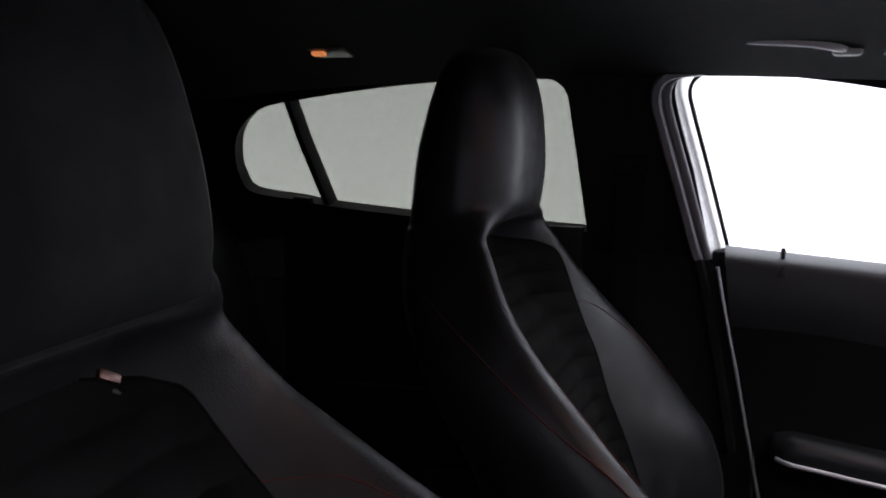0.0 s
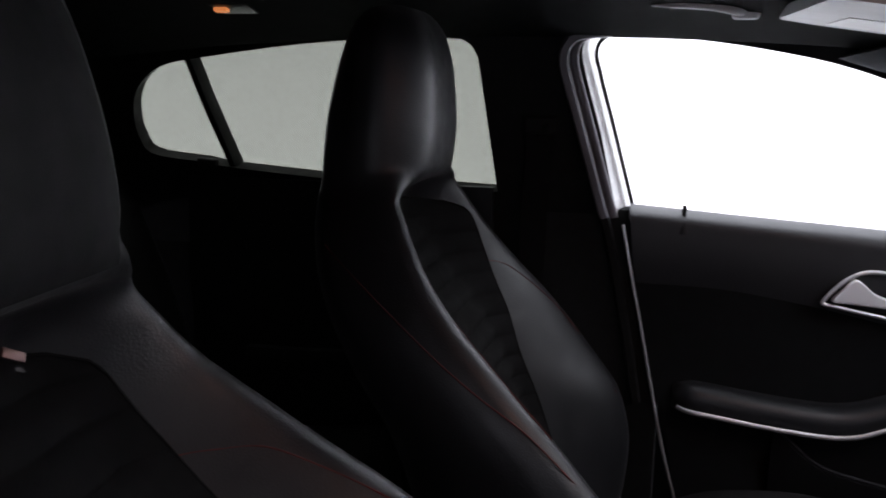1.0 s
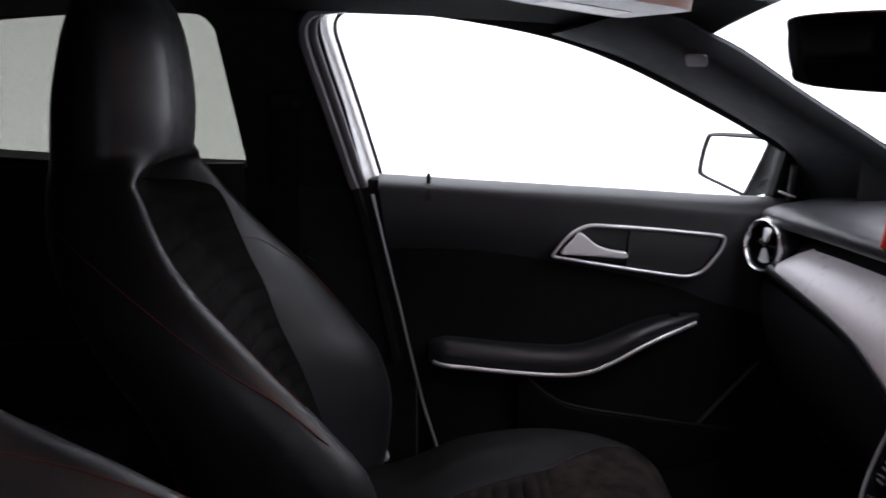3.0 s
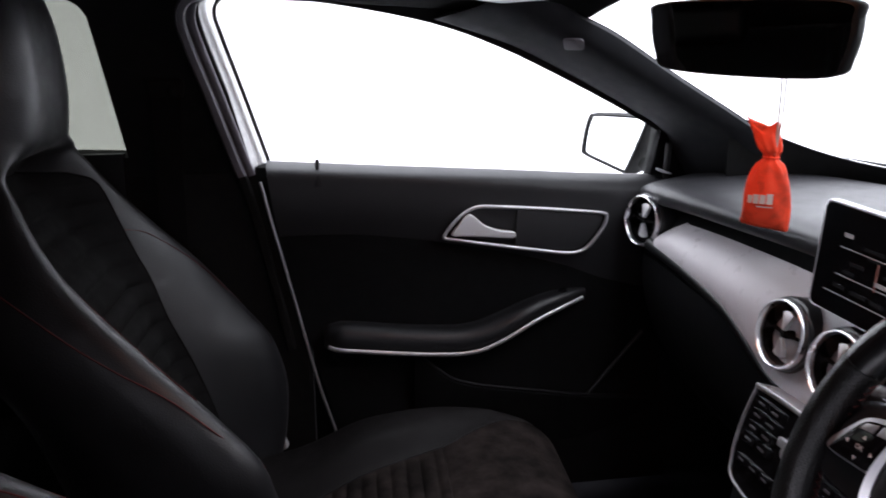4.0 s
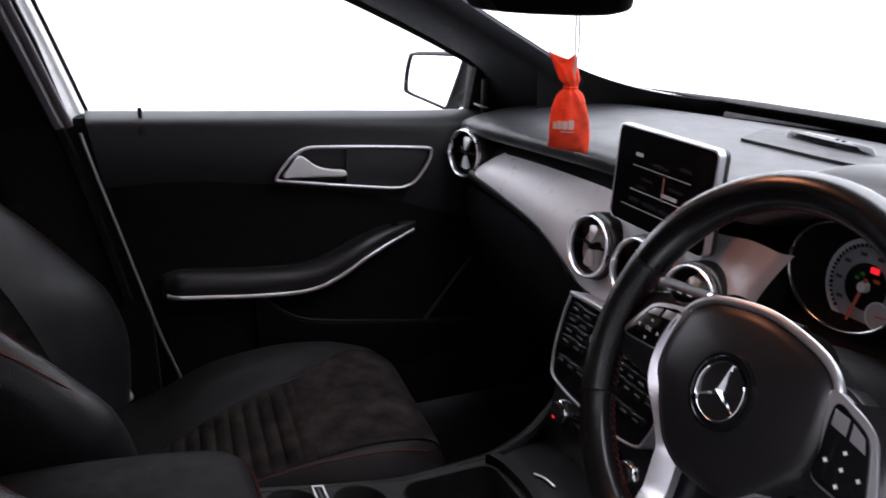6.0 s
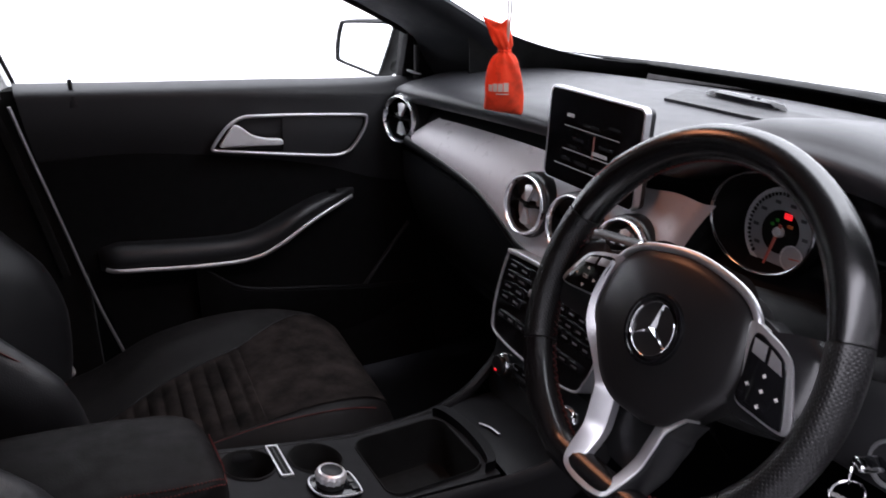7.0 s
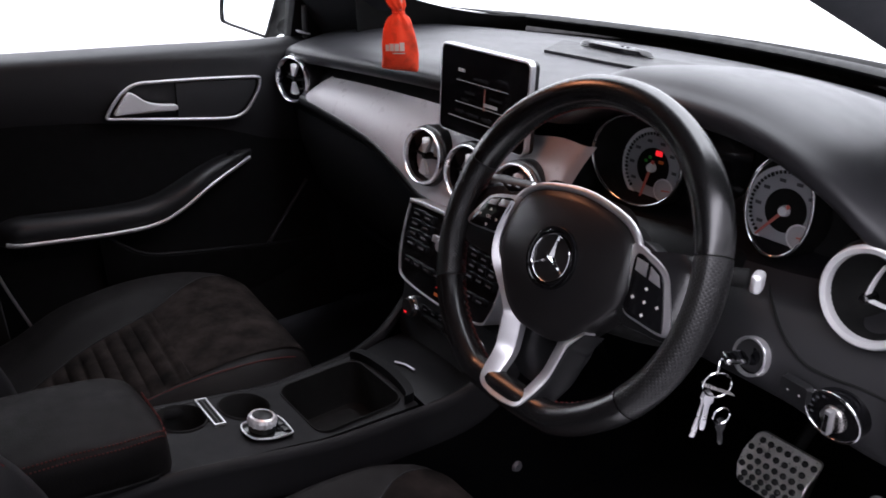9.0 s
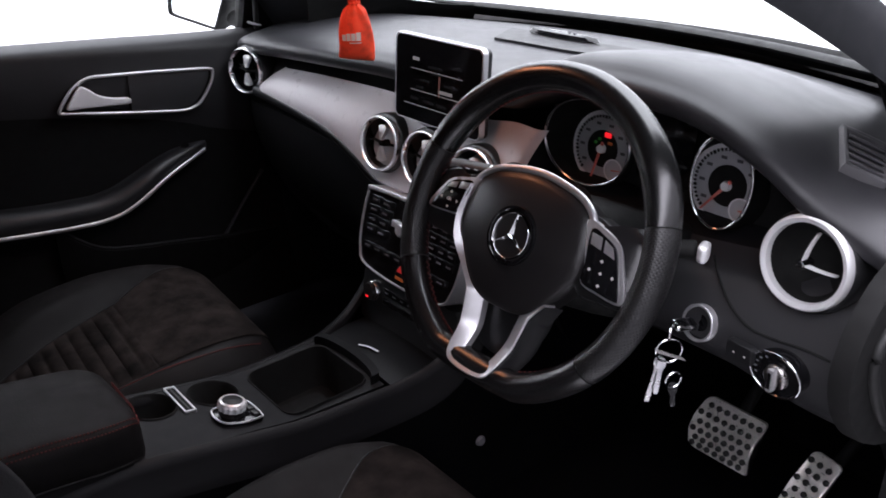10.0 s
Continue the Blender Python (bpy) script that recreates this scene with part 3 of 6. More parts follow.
# ---- front passenger door ----
REAR_EDGE = [(0.34, -0.352), (0.529, -0.388), (0.69, -0.430), (0.80, -0.453), (0.904, -0.477), (1.02, -0.492)]
BELT = [(-0.5, 1.020), (-0.264, 1.004), (-0.057, 0.991), (0.131, 0.978), (0.30, 0.970)]
CREASE = [(-0.45, 0.873), (-0.33, 0.868), (-0.227, 0.855), (-0.08, 0.828), (0.069, 0.790), (0.16, 0.755), (0.30, 0.72)]
STRIP = [(-0.40, 0.673), (-0.329, 0.665), (-0.268, 0.657), (-0.20, 0.650), (-0.143, 0.647), (-0.105, 0.651), (-0.069, 0.664), (-0.003, 0.697), (0.05, 0.7165), (0.112, 0.7345)]


def passenger_door():
    t = thing("front_door", "closed black front passenger door with chrome trim strip", "car door", place=(-0.1, 0.72, 0.6))
    t.location = (0, 0, 0)

    def upper(u, v):
        x = -0.49 + 0.77 * u
        lo, hi = smooth_at(CREASE, x), smooth_at(BELT, x)
        z = lo + (hi - lo) * min(1.0, v * 1.10)
        x = max(x, smooth_at(REAR_EDGE, z) + 0.006 * u)
        f = (z - lo) / (hi - lo)
        y = 0.676 + 0.022 * (1 - math.sin(min(1, f * 1.5) * math.pi / 2)) * 0.9
        if f > 0.86:
            y += 0.03 * ((f - 0.86) / 0.14) ** 2
        if v > 0.91:
            y = 0.706 + (v - 0.91) * 0.15
        return x, y, z
    part("upper_panel", sheet(upper, 44, 22, 0.02), DOORSKIN, t)

    def lower(u, v):
        x = -0.40 + 0.69 * u
        hi = smooth_at(CREASE, x) + 0.012
        z = 0.34 + (hi - 0.34) * v
        x = max(x, smooth_at(REAR_EDGE, z)) if u > 0 else smooth_at(REAR_EDGE, z)
        y = 0.708 + 0.004 * math.sin(u * 3) - 0.045 * max(0, (0.56 - z) / 0.2) * (1 if u > 0.25 else u * 4)
        return x, y, z
    part("lower_panel", sheet(lower, 30, 22, 0.02), CARDCLOTH, t)

    # armrest with its pull
    rings = []
    for x in np.linspace(-0.40, 0.118, 48):
        z = smooth_at(STRIP, x)
        k = smooth_at([(-0.40, 0.55), (-0.385, 0.9), (-0.36, 1), (-0.05, 1), (0.05, 0.72), (0.13, 0.35)], x)
        h = smooth_at([(-0.40, 0.030), (-0.36, 0.044), (-0.1, 0.044), (0.0, 0.036), (0.13, 0.018)], x)
        yo = 0.712 - 0.066 * k
        rings.append([(x, 0.715, z - 0.012), (x, yo + 0.012, z - 0.010), (x, yo + 0.002, z + 0.002), (x, yo - 0.001, z + h * 0.45), (x, yo + 0.003, z + h * 0.8), (x, yo + 0.014, z + h), (x, yo + 0.03, z + h + 0.003), (x, 0.715, z + h - 0.004)])
    part("armrest", loft(rings), LEATHER, t)
    path = []
    for x in np.linspace(-0.392, 0.111, 48):
        k = smooth_at([(-0.40, 0.55), (-0.385, 0.9), (-0.36, 1), (-0.05, 1), (0.05, 0.72), (0.13, 0.35)], x)
        path.append((x, 0.712 - 0.066 * k - 0.0035, smooth_at(STRIP, x) + 0.001))
    part("trim_strip", tube(path, 0.0030, 10, flat=1.5), SATIN, t, "bright chrome trim strip along the armrest")
    part("window_switch", box((0.05, 0.018, 0.008), pose(0.055, 0.690, 0.742, 0, -24, 0), 0.003), GLOSS, t)

    # handle recess, bezel and lever
    shape = [(-0.171, 0.876), (-0.156, 0.897), (-0.135, 0.917), (-0.108, 0.929), (-0.07, 0.928), (0.02, 0.921), (0.10, 0.913), (0.140, 0.908), (0.147, 0.900), (0.140, 0.878), (0.115, 0.845), (0.095, 0.834), (0.068, 0.832), (0.0, 0.842), (-0.09, 0.857), (-0.15, 0.868), (-0.167, 0.871)]
    line = catmull(shape, 80, True)
    part("handle_bezel", tube([(x, 0.6685, z) for x, z in line], 0.0036, 10, True, up=(0, 1, 0)), SATIN, t, "satin chrome handle surround")
    inner = [(x, z) for x, z in line]
    rings = [[(x, 0.674, z) for x, z in inner], [(-0.01 + (x + 0.01) * 0.97, 0.6745, 0.880 + (z - 0.880) * 0.93) for x, z in inner], [(-0.01 + (x + 0.01) * 0.93, 0.69, 0.880 + (z - 0.880) * 0.86) for x, z in inner]]
    part("handle_recess", loft(rings, True, "end"), DARK, t)
    cover = [(-0.004 + (x + 0.01) * 0.955 - 0.006, 0.880 + (z - 0.880) * 0.90) for x, z in line]
    cover = [p for p in cover if p[0] > -0.036]
    xz0 = Matrix(((1, 0, 0, 0), (0, 0, -1, 0.672), (0, 1, 0, 0), (0, 0, 0, 1)))
    part("handle_cover", plate(sorted(cover, key=lambda p: math.atan2(p[1] - 0.880, p[0] - 0.05)), 0.012, xz0, 0.002), DOORSKIN, t, "smooth dark panel beside the lever")
    lever = catmull([(-0.158, 0.878), (-0.144, 0.898), (-0.130, 0.9145), (-0.121, 0.9155), (-0.110, 0.908), (-0.093, 0.894), (-0.068, 0.885), (-0.040, 0.8805), (-0.0345, 0.874), (-0.040, 0.868), (-0.08, 0.8715), (-0.135, 0.8755)], 60, True)
    xz = Matrix(((1, 0, 0, 0), (0, 0, -1, 0.660), (0, 1, 0, 0), (0, 0, 0, 1)))
    part("handle_lever", plate(lever, 0.011, xz, 0.003, seg=3), POLISHED, t, "satin chrome door release lever")
    part("lock_pin", revolve([(0.0, 0.030), (0.0035, 0.029), (0.0042, 0.024), (0.0034, 0.006), (0.0035, 0.0), (0.009, -0.002), (0.010, -0.006)], 16, Matrix.Translation((-0.400, 0.690, 0.994))), RUBBER, t, "black lock pin")
    part("lock_pin_base", revolve([(0.0, 0.004), (0.008, 0.003), (0.014, -0.004), (0.016, -0.022)], 20, Matrix.Translation((-0.400, 0.690, 0.998))), PLASTIC, t)
    # map pocket lip
    lip = catmull([(-0.225, 0.675, 0.648), (-0.195, 0.666, 0.619), (-0.165, 0.663, 0.594), (-0.131, 0.663, 0.578), (-0.07, 0.663, 0.564), (0.0, 0.663, 0.552), (0.12, 0.665, 0.530), (0.26, 0.68, 0.508)], 24)
    part("map_pocket", sheet(lambda u, v: (lambda p: (p[0], p[1] + 0.02 * v, p[2] - (p[2] - 0.36) * v))(lip[int(round(u * 23))]), 23, 8, 0.012), CARDCLOTH, t)
    part("pocket_lip", tube([(x, y - 0.004, z + 0.002) for x, y, z in lip], 0.004, 8), CONSOLE, t)
    # bright edge of the door
    rim = catmull([(-0.499, 0.988), (-0.481, 0.904), (-0.457, 0.80), (-0.433, 0.690), (-0.408, 0.582), (-0.379, 0.48), (-0.36, 0.40)], 24)
    part("door_edge", tube([(x - 0.002, 0.674, z) for x, z in rim], 0.0030, 8), SATIN, t, "pale edge seam of the door")


passenger_door()

structure(part("trim_10", tube([(0.115, 0.672, 0.512), (0.17, 0.676, 0.575), (0.243, 0.682, 0.655)], 0.004, 8), PAD), "dark grey edge of the footwell side trim", "trim")



# ---- seats ----
# backrest: height, rear face, bolster front, middle front, half width
BACK = [(0.46, -0.690, -0.49, -0.56, 0.225), (0.53, -0.712, -0.472, -0.575, 0.25), (0.61, -0.737, -0.466, -0.60, 0.262), (0.70, -0.765, -0.486, -0.635, 0.266), (0.78, -0.79, -0.543, -0.668, 0.264),
        (0.86, -0.826, -0.606, -0.705, 0.254), (0.94, -0.862, -0.679, -0.765, 0.232), (1.00, -0.882, -0.724, -0.808, 0.200), (1.045, -0.890, -0.750, -0.828, 0.174), (1.075, -0.891, -0.766, -0.812, 0.156),
        (1.090, -0.891, -0.758, -0.764, 0.146), (1.11, -0.890, -0.750, -0.750, 0.142), (1.17, -0.884, -0.748, -0.743, 0.139), (1.23, -0.872, -0.752, -0.746, 0.132),
        (1.285, -0.856, -0.764, -0.756, 0.121), (1.312, -0.844, -0.778, -0.770, 0.102), (1.326, -0.834, -0.792, -0.786, 0.07), (1.331, -0.826, -0.806, -0.804, 0.03)]


def front_x(z, s):
    """Front of the backrest at height z, s of its half width from the middle: padded bolsters, a rounded headrest."""
    rear, bol, mid, w = smooth_at(BACK, z)
    head = min(max((z - 1.08) / 0.03, 0), 1)
    k = min(max((s - 0.36) / 0.50, 0), 1) ** 1.25
    k += 0.15 * (1 - head) * math.sin(math.pi * k)
    drop = (1 - head) * max(0, (s - 0.84) / 0.03) * 0.012 + head * 0.24 * max(0, (s - 0.35) / 0.52) ** 2.2
    return mid + (bol - mid) * k - drop * (bol - rear)


def back_ring(z, n=64):
    rear, bol, mid, w = smooth_at(BACK, z)
    pts = [(front_x(z, abs(s)), s * w) for s in np.linspace(-0.87, 0.87, 19)]
    head = min(max((z - 1.08) / 0.03, 0), 1)
    d = bol - rear
    sidepts = [(bol - (0.11 + 0.27 * head) * d, (0.965 + 0.015 * head) * w), (bol - (0.42 + 0.16 * head) * d, 1.0 * w), (bol - 0.70 * d, 0.985 * w), (bol - 0.90 * d, 0.90 * w), (rear, 0.70 * w), (rear - 0.004, 0.35 * w), (rear - 0.006, 0)]
    pts += sidepts + [(x, -y) for x, y in reversed(sidepts[:-1])]
    return [(x, y, z) for x, y in catmull(pts, n, True)]


def on_back(x, y, z):
    """The point of the backrest's skin nearest to x, y at height z, a hair outside it."""
    ring = [Vector(p) for p in back_ring(z, 240)]
    mid = sum(ring, Vector()) / len(ring)
    p = min(ring, key=lambda q: (q - Vector((x, y, z))).length)
    return p + (p - mid).normalized() * 0.0008


def back_surface(z, f, lift=0.0):
    """A point on the backrest: f from -1 (car's right) to 1 across its front, past 0.9 round the side."""
    rear, bol, mid, w = smooth_at(BACK, z)
    s = abs(f)
    if s <= 0.86:
        x, y = front_x(z, s), s * w
        out = Vector((1, 0.2 if s < 0.7 else 0.6, 0.2)).normalized()
    else:
        g = (s - 0.86) / 0.14
        d = bol - rear
        x, y = np.array([bol - 0.05 * d, 0.86 * w]) * (1 - g) + np.array([bol - 0.35 * d, 1.0 * w]) * g
        y += 0.03 * w * math.sin(g * math.pi)
        out = Vector((0.5, 1, 0.1)).normalized()
    p = Vector((x, y, z)) + out * lift
    return Vector((p.x, math.copysign(p.y, f) if f else 0.0, p.z))


# cushion: x, half width, bolster top, middle top, underside
SEAT = [(-0.62, 0.215, 0.480, 0.465, 0.40), (-0.56, 0.235, 0.500, 0.482, 0.38), (-0.45, 0.246, 0.524, 0.505, 0.37), (-0.32, 0.246, 0.578, 0.548, 0.37), (-0.20, 0.243, 0.593, 0.572, 0.37),
        (-0.11, 0.238, 0.587, 0.581, 0.375), (-0.05, 0.222, 0.568, 0.572, 0.385), (-0.010, 0.195, 0.540, 0.547, 0.40), (0.012, 0.165, 0.50, 0.505, 0.42), (0.018, 0.135, 0.465, 0.467, 0.44)]


# how far the cloth reaches towards the outer bolster, along the cushion
CLOTH_EDGE = [(-0.62, 0.05), (-0.45, 0.09), (-0.33, 0.22), (-0.20, 0.34), (-0.15, 0.48), (-0.06, 0.70), (0.02, 0.76)]


def seat_top(x, s):
    w, bol, mid, low = smooth_at(SEAT, x)
    k = min(max((s - smooth_at(CLOTH_EDGE, x)) / 0.30 if s > 0 else (abs(s) - 0.68) / 0.20, 0), 1)
    k = k * k * (3 - 2 * k)
    return Vector((x, s * w, mid + (bol - mid) * k - max(0, (abs(s) - 0.78) / 0.12) ** 2 * 0.022))


def seat_ring(x, n=84):
    w, bol, mid, low = smooth_at(SEAT, x)
    pts = [tuple(seat_top(x, s))[1:] for s in np.linspace(-0.88, 0.88, 27)]
    h = bol - low
    sp = [(0.97 * w, bol - 0.20 * h), (1.0 * w, bol - 0.45 * h), (0.97 * w, bol - 0.75 * h), (0.85 * w, low), (0, low)]
    pts += sp + [(-y, z) for y, z in reversed(sp[:-1])]
    return [(x, y, z) for y, z in catmull(pts, n, True)]


# half width of the cloth middle up the backrest
INSERT = [(0.0, 0.44), (0.45, 0.46), (0.65, 0.53), (0.80, 0.65), (0.92, 0.76), (1.01, 0.78)]


def insert_half(v, flare=1.0):
    """Half width of the cloth insert at v up the backrest, rounded off at its top."""
    return (0.46 + (smooth_at(INSERT, v) - 0.46) * flare) * (1 if v < 0.93 else math.sqrt(max(0.0, 1 - ((v - 0.93) / 0.075) ** 2)))


def front_seat(badge, fuller, side_sign, flare, back=0.0, lower=0.0, shift=0.0):
    t = thing("front_seat", "black leather sports seat with ribbed cloth middle and dark red stitching", "car seat", "front seats")
    t.location = (0, 0, 0)
    zs = list(np.linspace(0.46, 1.04, 26)) + list(np.linspace(1.05, 1.12, 12)) + list(np.linspace(1.13, 1.26, 8)) + [1.275, 1.29, 1.302, 1.312, 1.32, 1.326, 1.329, 1.331]
    b0 = part("backrest", loft([back_ring(z) for z in zs]), LEATHER, t)

    def insert(u, v):
        z = 0.56 + 0.49 * v
        f = (u - 0.5) * 2 * insert_half(v, flare)
        rib = abs(math.sin(math.pi * v * 15)) ** 0.7 if 0.05 < v < 0.93 else 0.0
        return back_surface(z, f, -0.001 + 0.009 * rib * (1 - (abs(u - 0.5) * 2) ** 6) + 0.003)
    part("ribbed_insert", sheet(insert, 14, 200), CLOTH, t, "ribbed black cloth middle of the backrest", 60)
    # driver's headrest only: a darker skin over the leather paints in its shade
    if badge:
        part("headrest_panel", sheet(lambda u, v: back_surface(1.093 + 0.222 * v, (u - 0.5) * 1.36 * (1 if v < 0.7 else math.sqrt(max(0.0, 1 - ((v - 0.7) / 0.32) ** 2))), 0.0016), 24, 30, 0.001), HEADREST_SHADED, t, "matt black face laid over the leather headrest as painted shade")
    xs = list(np.linspace(-0.62, -0.12, 22)) + [-0.10, -0.08, -0.06, -0.045, -0.03, -0.018, -0.008, 0.0, 0.006, 0.011, 0.015, 0.018]
    part("cushion", loft([seat_ring(x) for x in xs]), LEATHER_SOFT, t)

    def ribs(u, v):
        x = -0.53 + 0.335 * v
        s = -0.72 + u * (0.72 + smooth_at(CLOTH_EDGE, x))
        rib = abs(math.sin(math.pi * v * 14)) ** 0.6 if 0.02 < v < 0.98 else 0.0
        return seat_top(x, s) + Vector((0, 0, 0.001 + 0.007 * rib * (1 - (abs(u - 0.5) * 2) ** 6)))
    part("ribbed_seat_panel", sheet(ribs, 20, 160), SUEDE, t, "ribbed black suede seat panel", 60)
    part("front_seat_panel", sheet(lambda u, v: (lambda x: seat_top(x, -0.72 - 0.02 * v + u * (0.72 + 0.02 * v + smooth_at(CLOTH_EDGE, x))) + Vector((0.002 * v, 0, 0.0025)))(-0.197 + 0.205 * v), 24, 26), SUEDE, t, "smooth black suede front panel of the seat")

    for sgn in (-1, 1):
        # seam across the bolster and down its outer edge
        seam = [on_back(x, sgn * y, z) for x, y, z in ((-0.760, 0.085, 0.948), (-0.727, 0.119, 0.943), (-0.704, 0.136, 0.938), (-0.673, 0.159, 0.928), (-0.644, 0.176, 0.906), (-0.613, 0.192, 0.876), (-0.590, 0.210, 0.842), (-0.572, 0.224, 0.805))]
        part("stitched_seam", tube(catmull(seam, 60), 0.0009, 6), STITCH, t, "dark red stitching")
        pipe = [back_surface(0.56 + 0.49 * v, sgn * insert_half(v, flare), 0.001) for v in np.linspace(0.0, 1.0, 40)]
        part("insert_piping", tube(pipe, 0.0016, 6), CLOTH, t)
        low = [seat_top(x, -0.83 if sgn < 0 else smooth_at(CLOTH_EDGE, x) + 0.015) + Vector((0, 0, 0.001)) for x in np.linspace(-0.54, -0.03, 40)]
        part("cushion_seam", tube(low, 0.0008, 6), STITCH if sgn < 0 else LEATHER, t, "dark red stitching" if sgn < 0 else "")
        side_seam = [on_back(x, sgn * y, z) for x, y, z in ((-0.852, 0.18, 1.018), (-0.769, 0.212, 0.96), (-0.689, 0.227, 0.899), (-0.643, 0.231, 0.862), (-0.603, 0.232, 0.823), (-0.56, 0.233, 0.771), (-0.512, 0.228, 0.705))]
        part("side_seam", tube(catmull(side_seam, 60), 0.0011, 6), STITCH, t, "dark red stitching")
        part("rail", box((0.52, 0.035, 0.05), Matrix.Translation((-0.35, sgn * 0.19, 0.335)), 0.006), STEEL, t, "steel seat rail")
    part("plinth", box((0.46, 0.36, 0.06), Matrix.Translation((-0.35, 0, 0.375)), 0.012), DARK, t)
    part("recliner_cover", box((0.09, 0.02, 0.07), pose(-0.53, 0.262, 0.49, 0, -20, 0), 0.008, 3), VISOR, t, "grey hinge cover between cushion and backrest")
    if badge:
        badge_plate = part("badge", box((0.004, 0.018, 0.007), pose(-0.790, 0.022, 1.056, -32, -14, 0), 0.0015), BADGE, t, "small dull copper badge below the headrest")
    for ob in t.children:
        if (lower or shift) and ob.name.split(".")[0] in ("cushion", "ribbed_seat_panel", "front_seat_panel", "cushion_seam", "rail", "plinth"):
            ob.location.y, ob.location.z = shift, lower
    # the padding stands fuller or flatter on one side
    for ob in t.children:
        if ob.name.split(".")[0] in ("backrest", "headrest_panel", "ribbed_insert", "stitched_seam", "insert_piping", "side_seam"):
            for v in ob.data.vertices:
                k = min(max((side_sign * v.co.y - 0.04) / 0.12, 0), 1)
                v.co.x += smooth_at(fuller, v.co.z) * k * k * (3 - 2 * k)
    if back:
        for ob in t.children:
            if ob.name.split(".")[0] in ("backrest", "ribbed_insert", "stitched_seam", "insert_piping", "side_seam", "badge", "recliner_cover", "headrest_panel"):
                ob.matrix_local = Matrix.Translation((-0.62, 0, 0.58)) @ Matrix.Rotation(radians(-back), 4, "Y") @ Matrix.Translation((0.62, 0, -0.58))
    return t


driver = front_seat(True, [(0.40, 0.0), (0.80, 0.0), (0.86, -0.012), (0.92, -0.024), (1.00, -0.029), (1.05, -0.022), (1.075, -0.013), (1.10, 0.007), (1.14, 0.020), (1.30, 0.020), (1.40, 0.016)], 1, 0.35, 7.0, -0.052)
driver.location = (-0.020, -0.365, 0.036)
tagged(driver, "black leather driver's sports seat with dark red stitching")
passenger = front_seat(False, [(0.40, 0.01), (0.50, 0.02), (0.61, 0.03), (0.70, 0.035), (0.78, 0.03), (0.86, 0.012), (0.94, 0.004), (1.00, 0.0), (1.40, 0.0)], -1, 1.0, shift=-0.035)
passenger.location = (-0.020, 0.365, 0.0)
passenger.rotation_euler.z = radians(-4.5)
tagged(passenger, "black leather passenger sports seat with ribbed cloth middle")


def rear_bench():
    t = thing("rear_bench", "black leather rear bench seat in the dark back of the cabin", "car seat")
    for y, w in ((0.36, 0.66), (-0.36, 0.66)):
        rings = []
        for z in np.linspace(0.50, 1.06, 16):
            k = (z - 0.50) / 0.56
            x = -1.30 - 0.17 * k
            r = 0.02 + 0.03 * math.sin(math.pi * min(1, k * 1.02)) - (0.06 * max(0, k - 0.85) / 0.15)
            rings.append([(xx, yy, z) for xx, yy in catmull([(x + r, y - w / 2 + 0.04), (x + r + 0.01, y - 0.1), (x + r + 0.01, y + 0.1), (x + r, y + w / 2 - 0.04), (x, y + w / 2), (x - 0.09, y + w / 2 - 0.02), (x - 0.09, y - w / 2 + 0.02), (x, y - w / 2)], 32, True)])
        part("backrest", loft(rings), LEATHER, t)
        part("cushion", box((0.50, w, 0.16), pose(-1.14, y, 0.48, 0, -6, 0), 0.045, 4), LEATHER, t)
        part("headrest", box((0.09, 0.25, 0.11), pose(-1.50, y, 1.085, 0, -12, 0), 0.035, 4), LEATHER, t)
    return t


rear_bench()


def rear_door():
    t = thing("rear_door", "closed black rear door card with an open bottle pocket", "car door")
    part("panel", sheet(lambda u, v: (-1.32 + 0.59 * u, 0.718 - 0.012 * math.sin(math.pi * v) - 0.03 * max(0, 0.5 - v), 0.36 + 0.68 * v), 16, 18, 0.03), PLASTIC, t)
    rings = []
    for x in np.linspace(-1.20, -0.76, 16):
        z = 0.69 + 0.05 * ((x + 0.76) / 0.44 + 1) ** 3
        rings.append([(x, 0.715, z - 0.02), (x, 0.66, z - 0.012), (x, 0.652, z + 0.01), (x, 0.66, z + 0.028), (x, 0.715, z + 0.032)])
    part("armrest", loft(rings), LEATHER, t)
    lip = catmull([(-1.12, 0.66, 0.58), (-1.0, 0.655, 0.50), (-0.86, 0.655, 0.44), (-0.72, 0.66, 0.42)], 16)
    part("pocket", sheet(lambda u, v: (lambda p: (p[0], p[1] + 0.03 * v, p[2] - 0.08 * v))(lip[int(round(u * 15))]), 15, 4, 0.012), PLASTIC, t)
    part("pull_handle", tube(catmull([(-0.80, 0.685, 0.86), (-0.86, 0.668, 0.885), (-0.98, 0.668, 0.885), (-1.03, 0.685, 0.87)], 20), 0.008, 8), SATIN, t)


rear_door()


# ---- dashboard ----
LIP = [(-0.735, 0.19, 0.948), (-0.69, 0.18, 0.966), (-0.62, 0.18, 0.992), (-0.56, 0.18, 1.028), (-0.49, 0.18, 1.056), (-0.44, 0.178, 1.067), (-0.37, 0.175, 1.072), (-0.28, 0.18, 1.064), (-0.20, 0.195, 1.036),
       (-0.14, 0.212, 1.010), (-0.06, 0.222, 1.002), (0.06, 0.222, 1.003), (0.12, 0.215, 1.003), (0.37, 0.202, 0.993), (0.55, 0.20, 0.980), (0.66, 0.21, 0.967), (0.735, 0.25, 0.950)]
TRIM_TOP = [(-0.215, 0.946), (-0.15, 0.950), (-0.09, 0.942), (0.0, 0.932), (0.15, 0.938), (0.325, 0.932), (0.56, 0.915), (0.60, 0.908)]
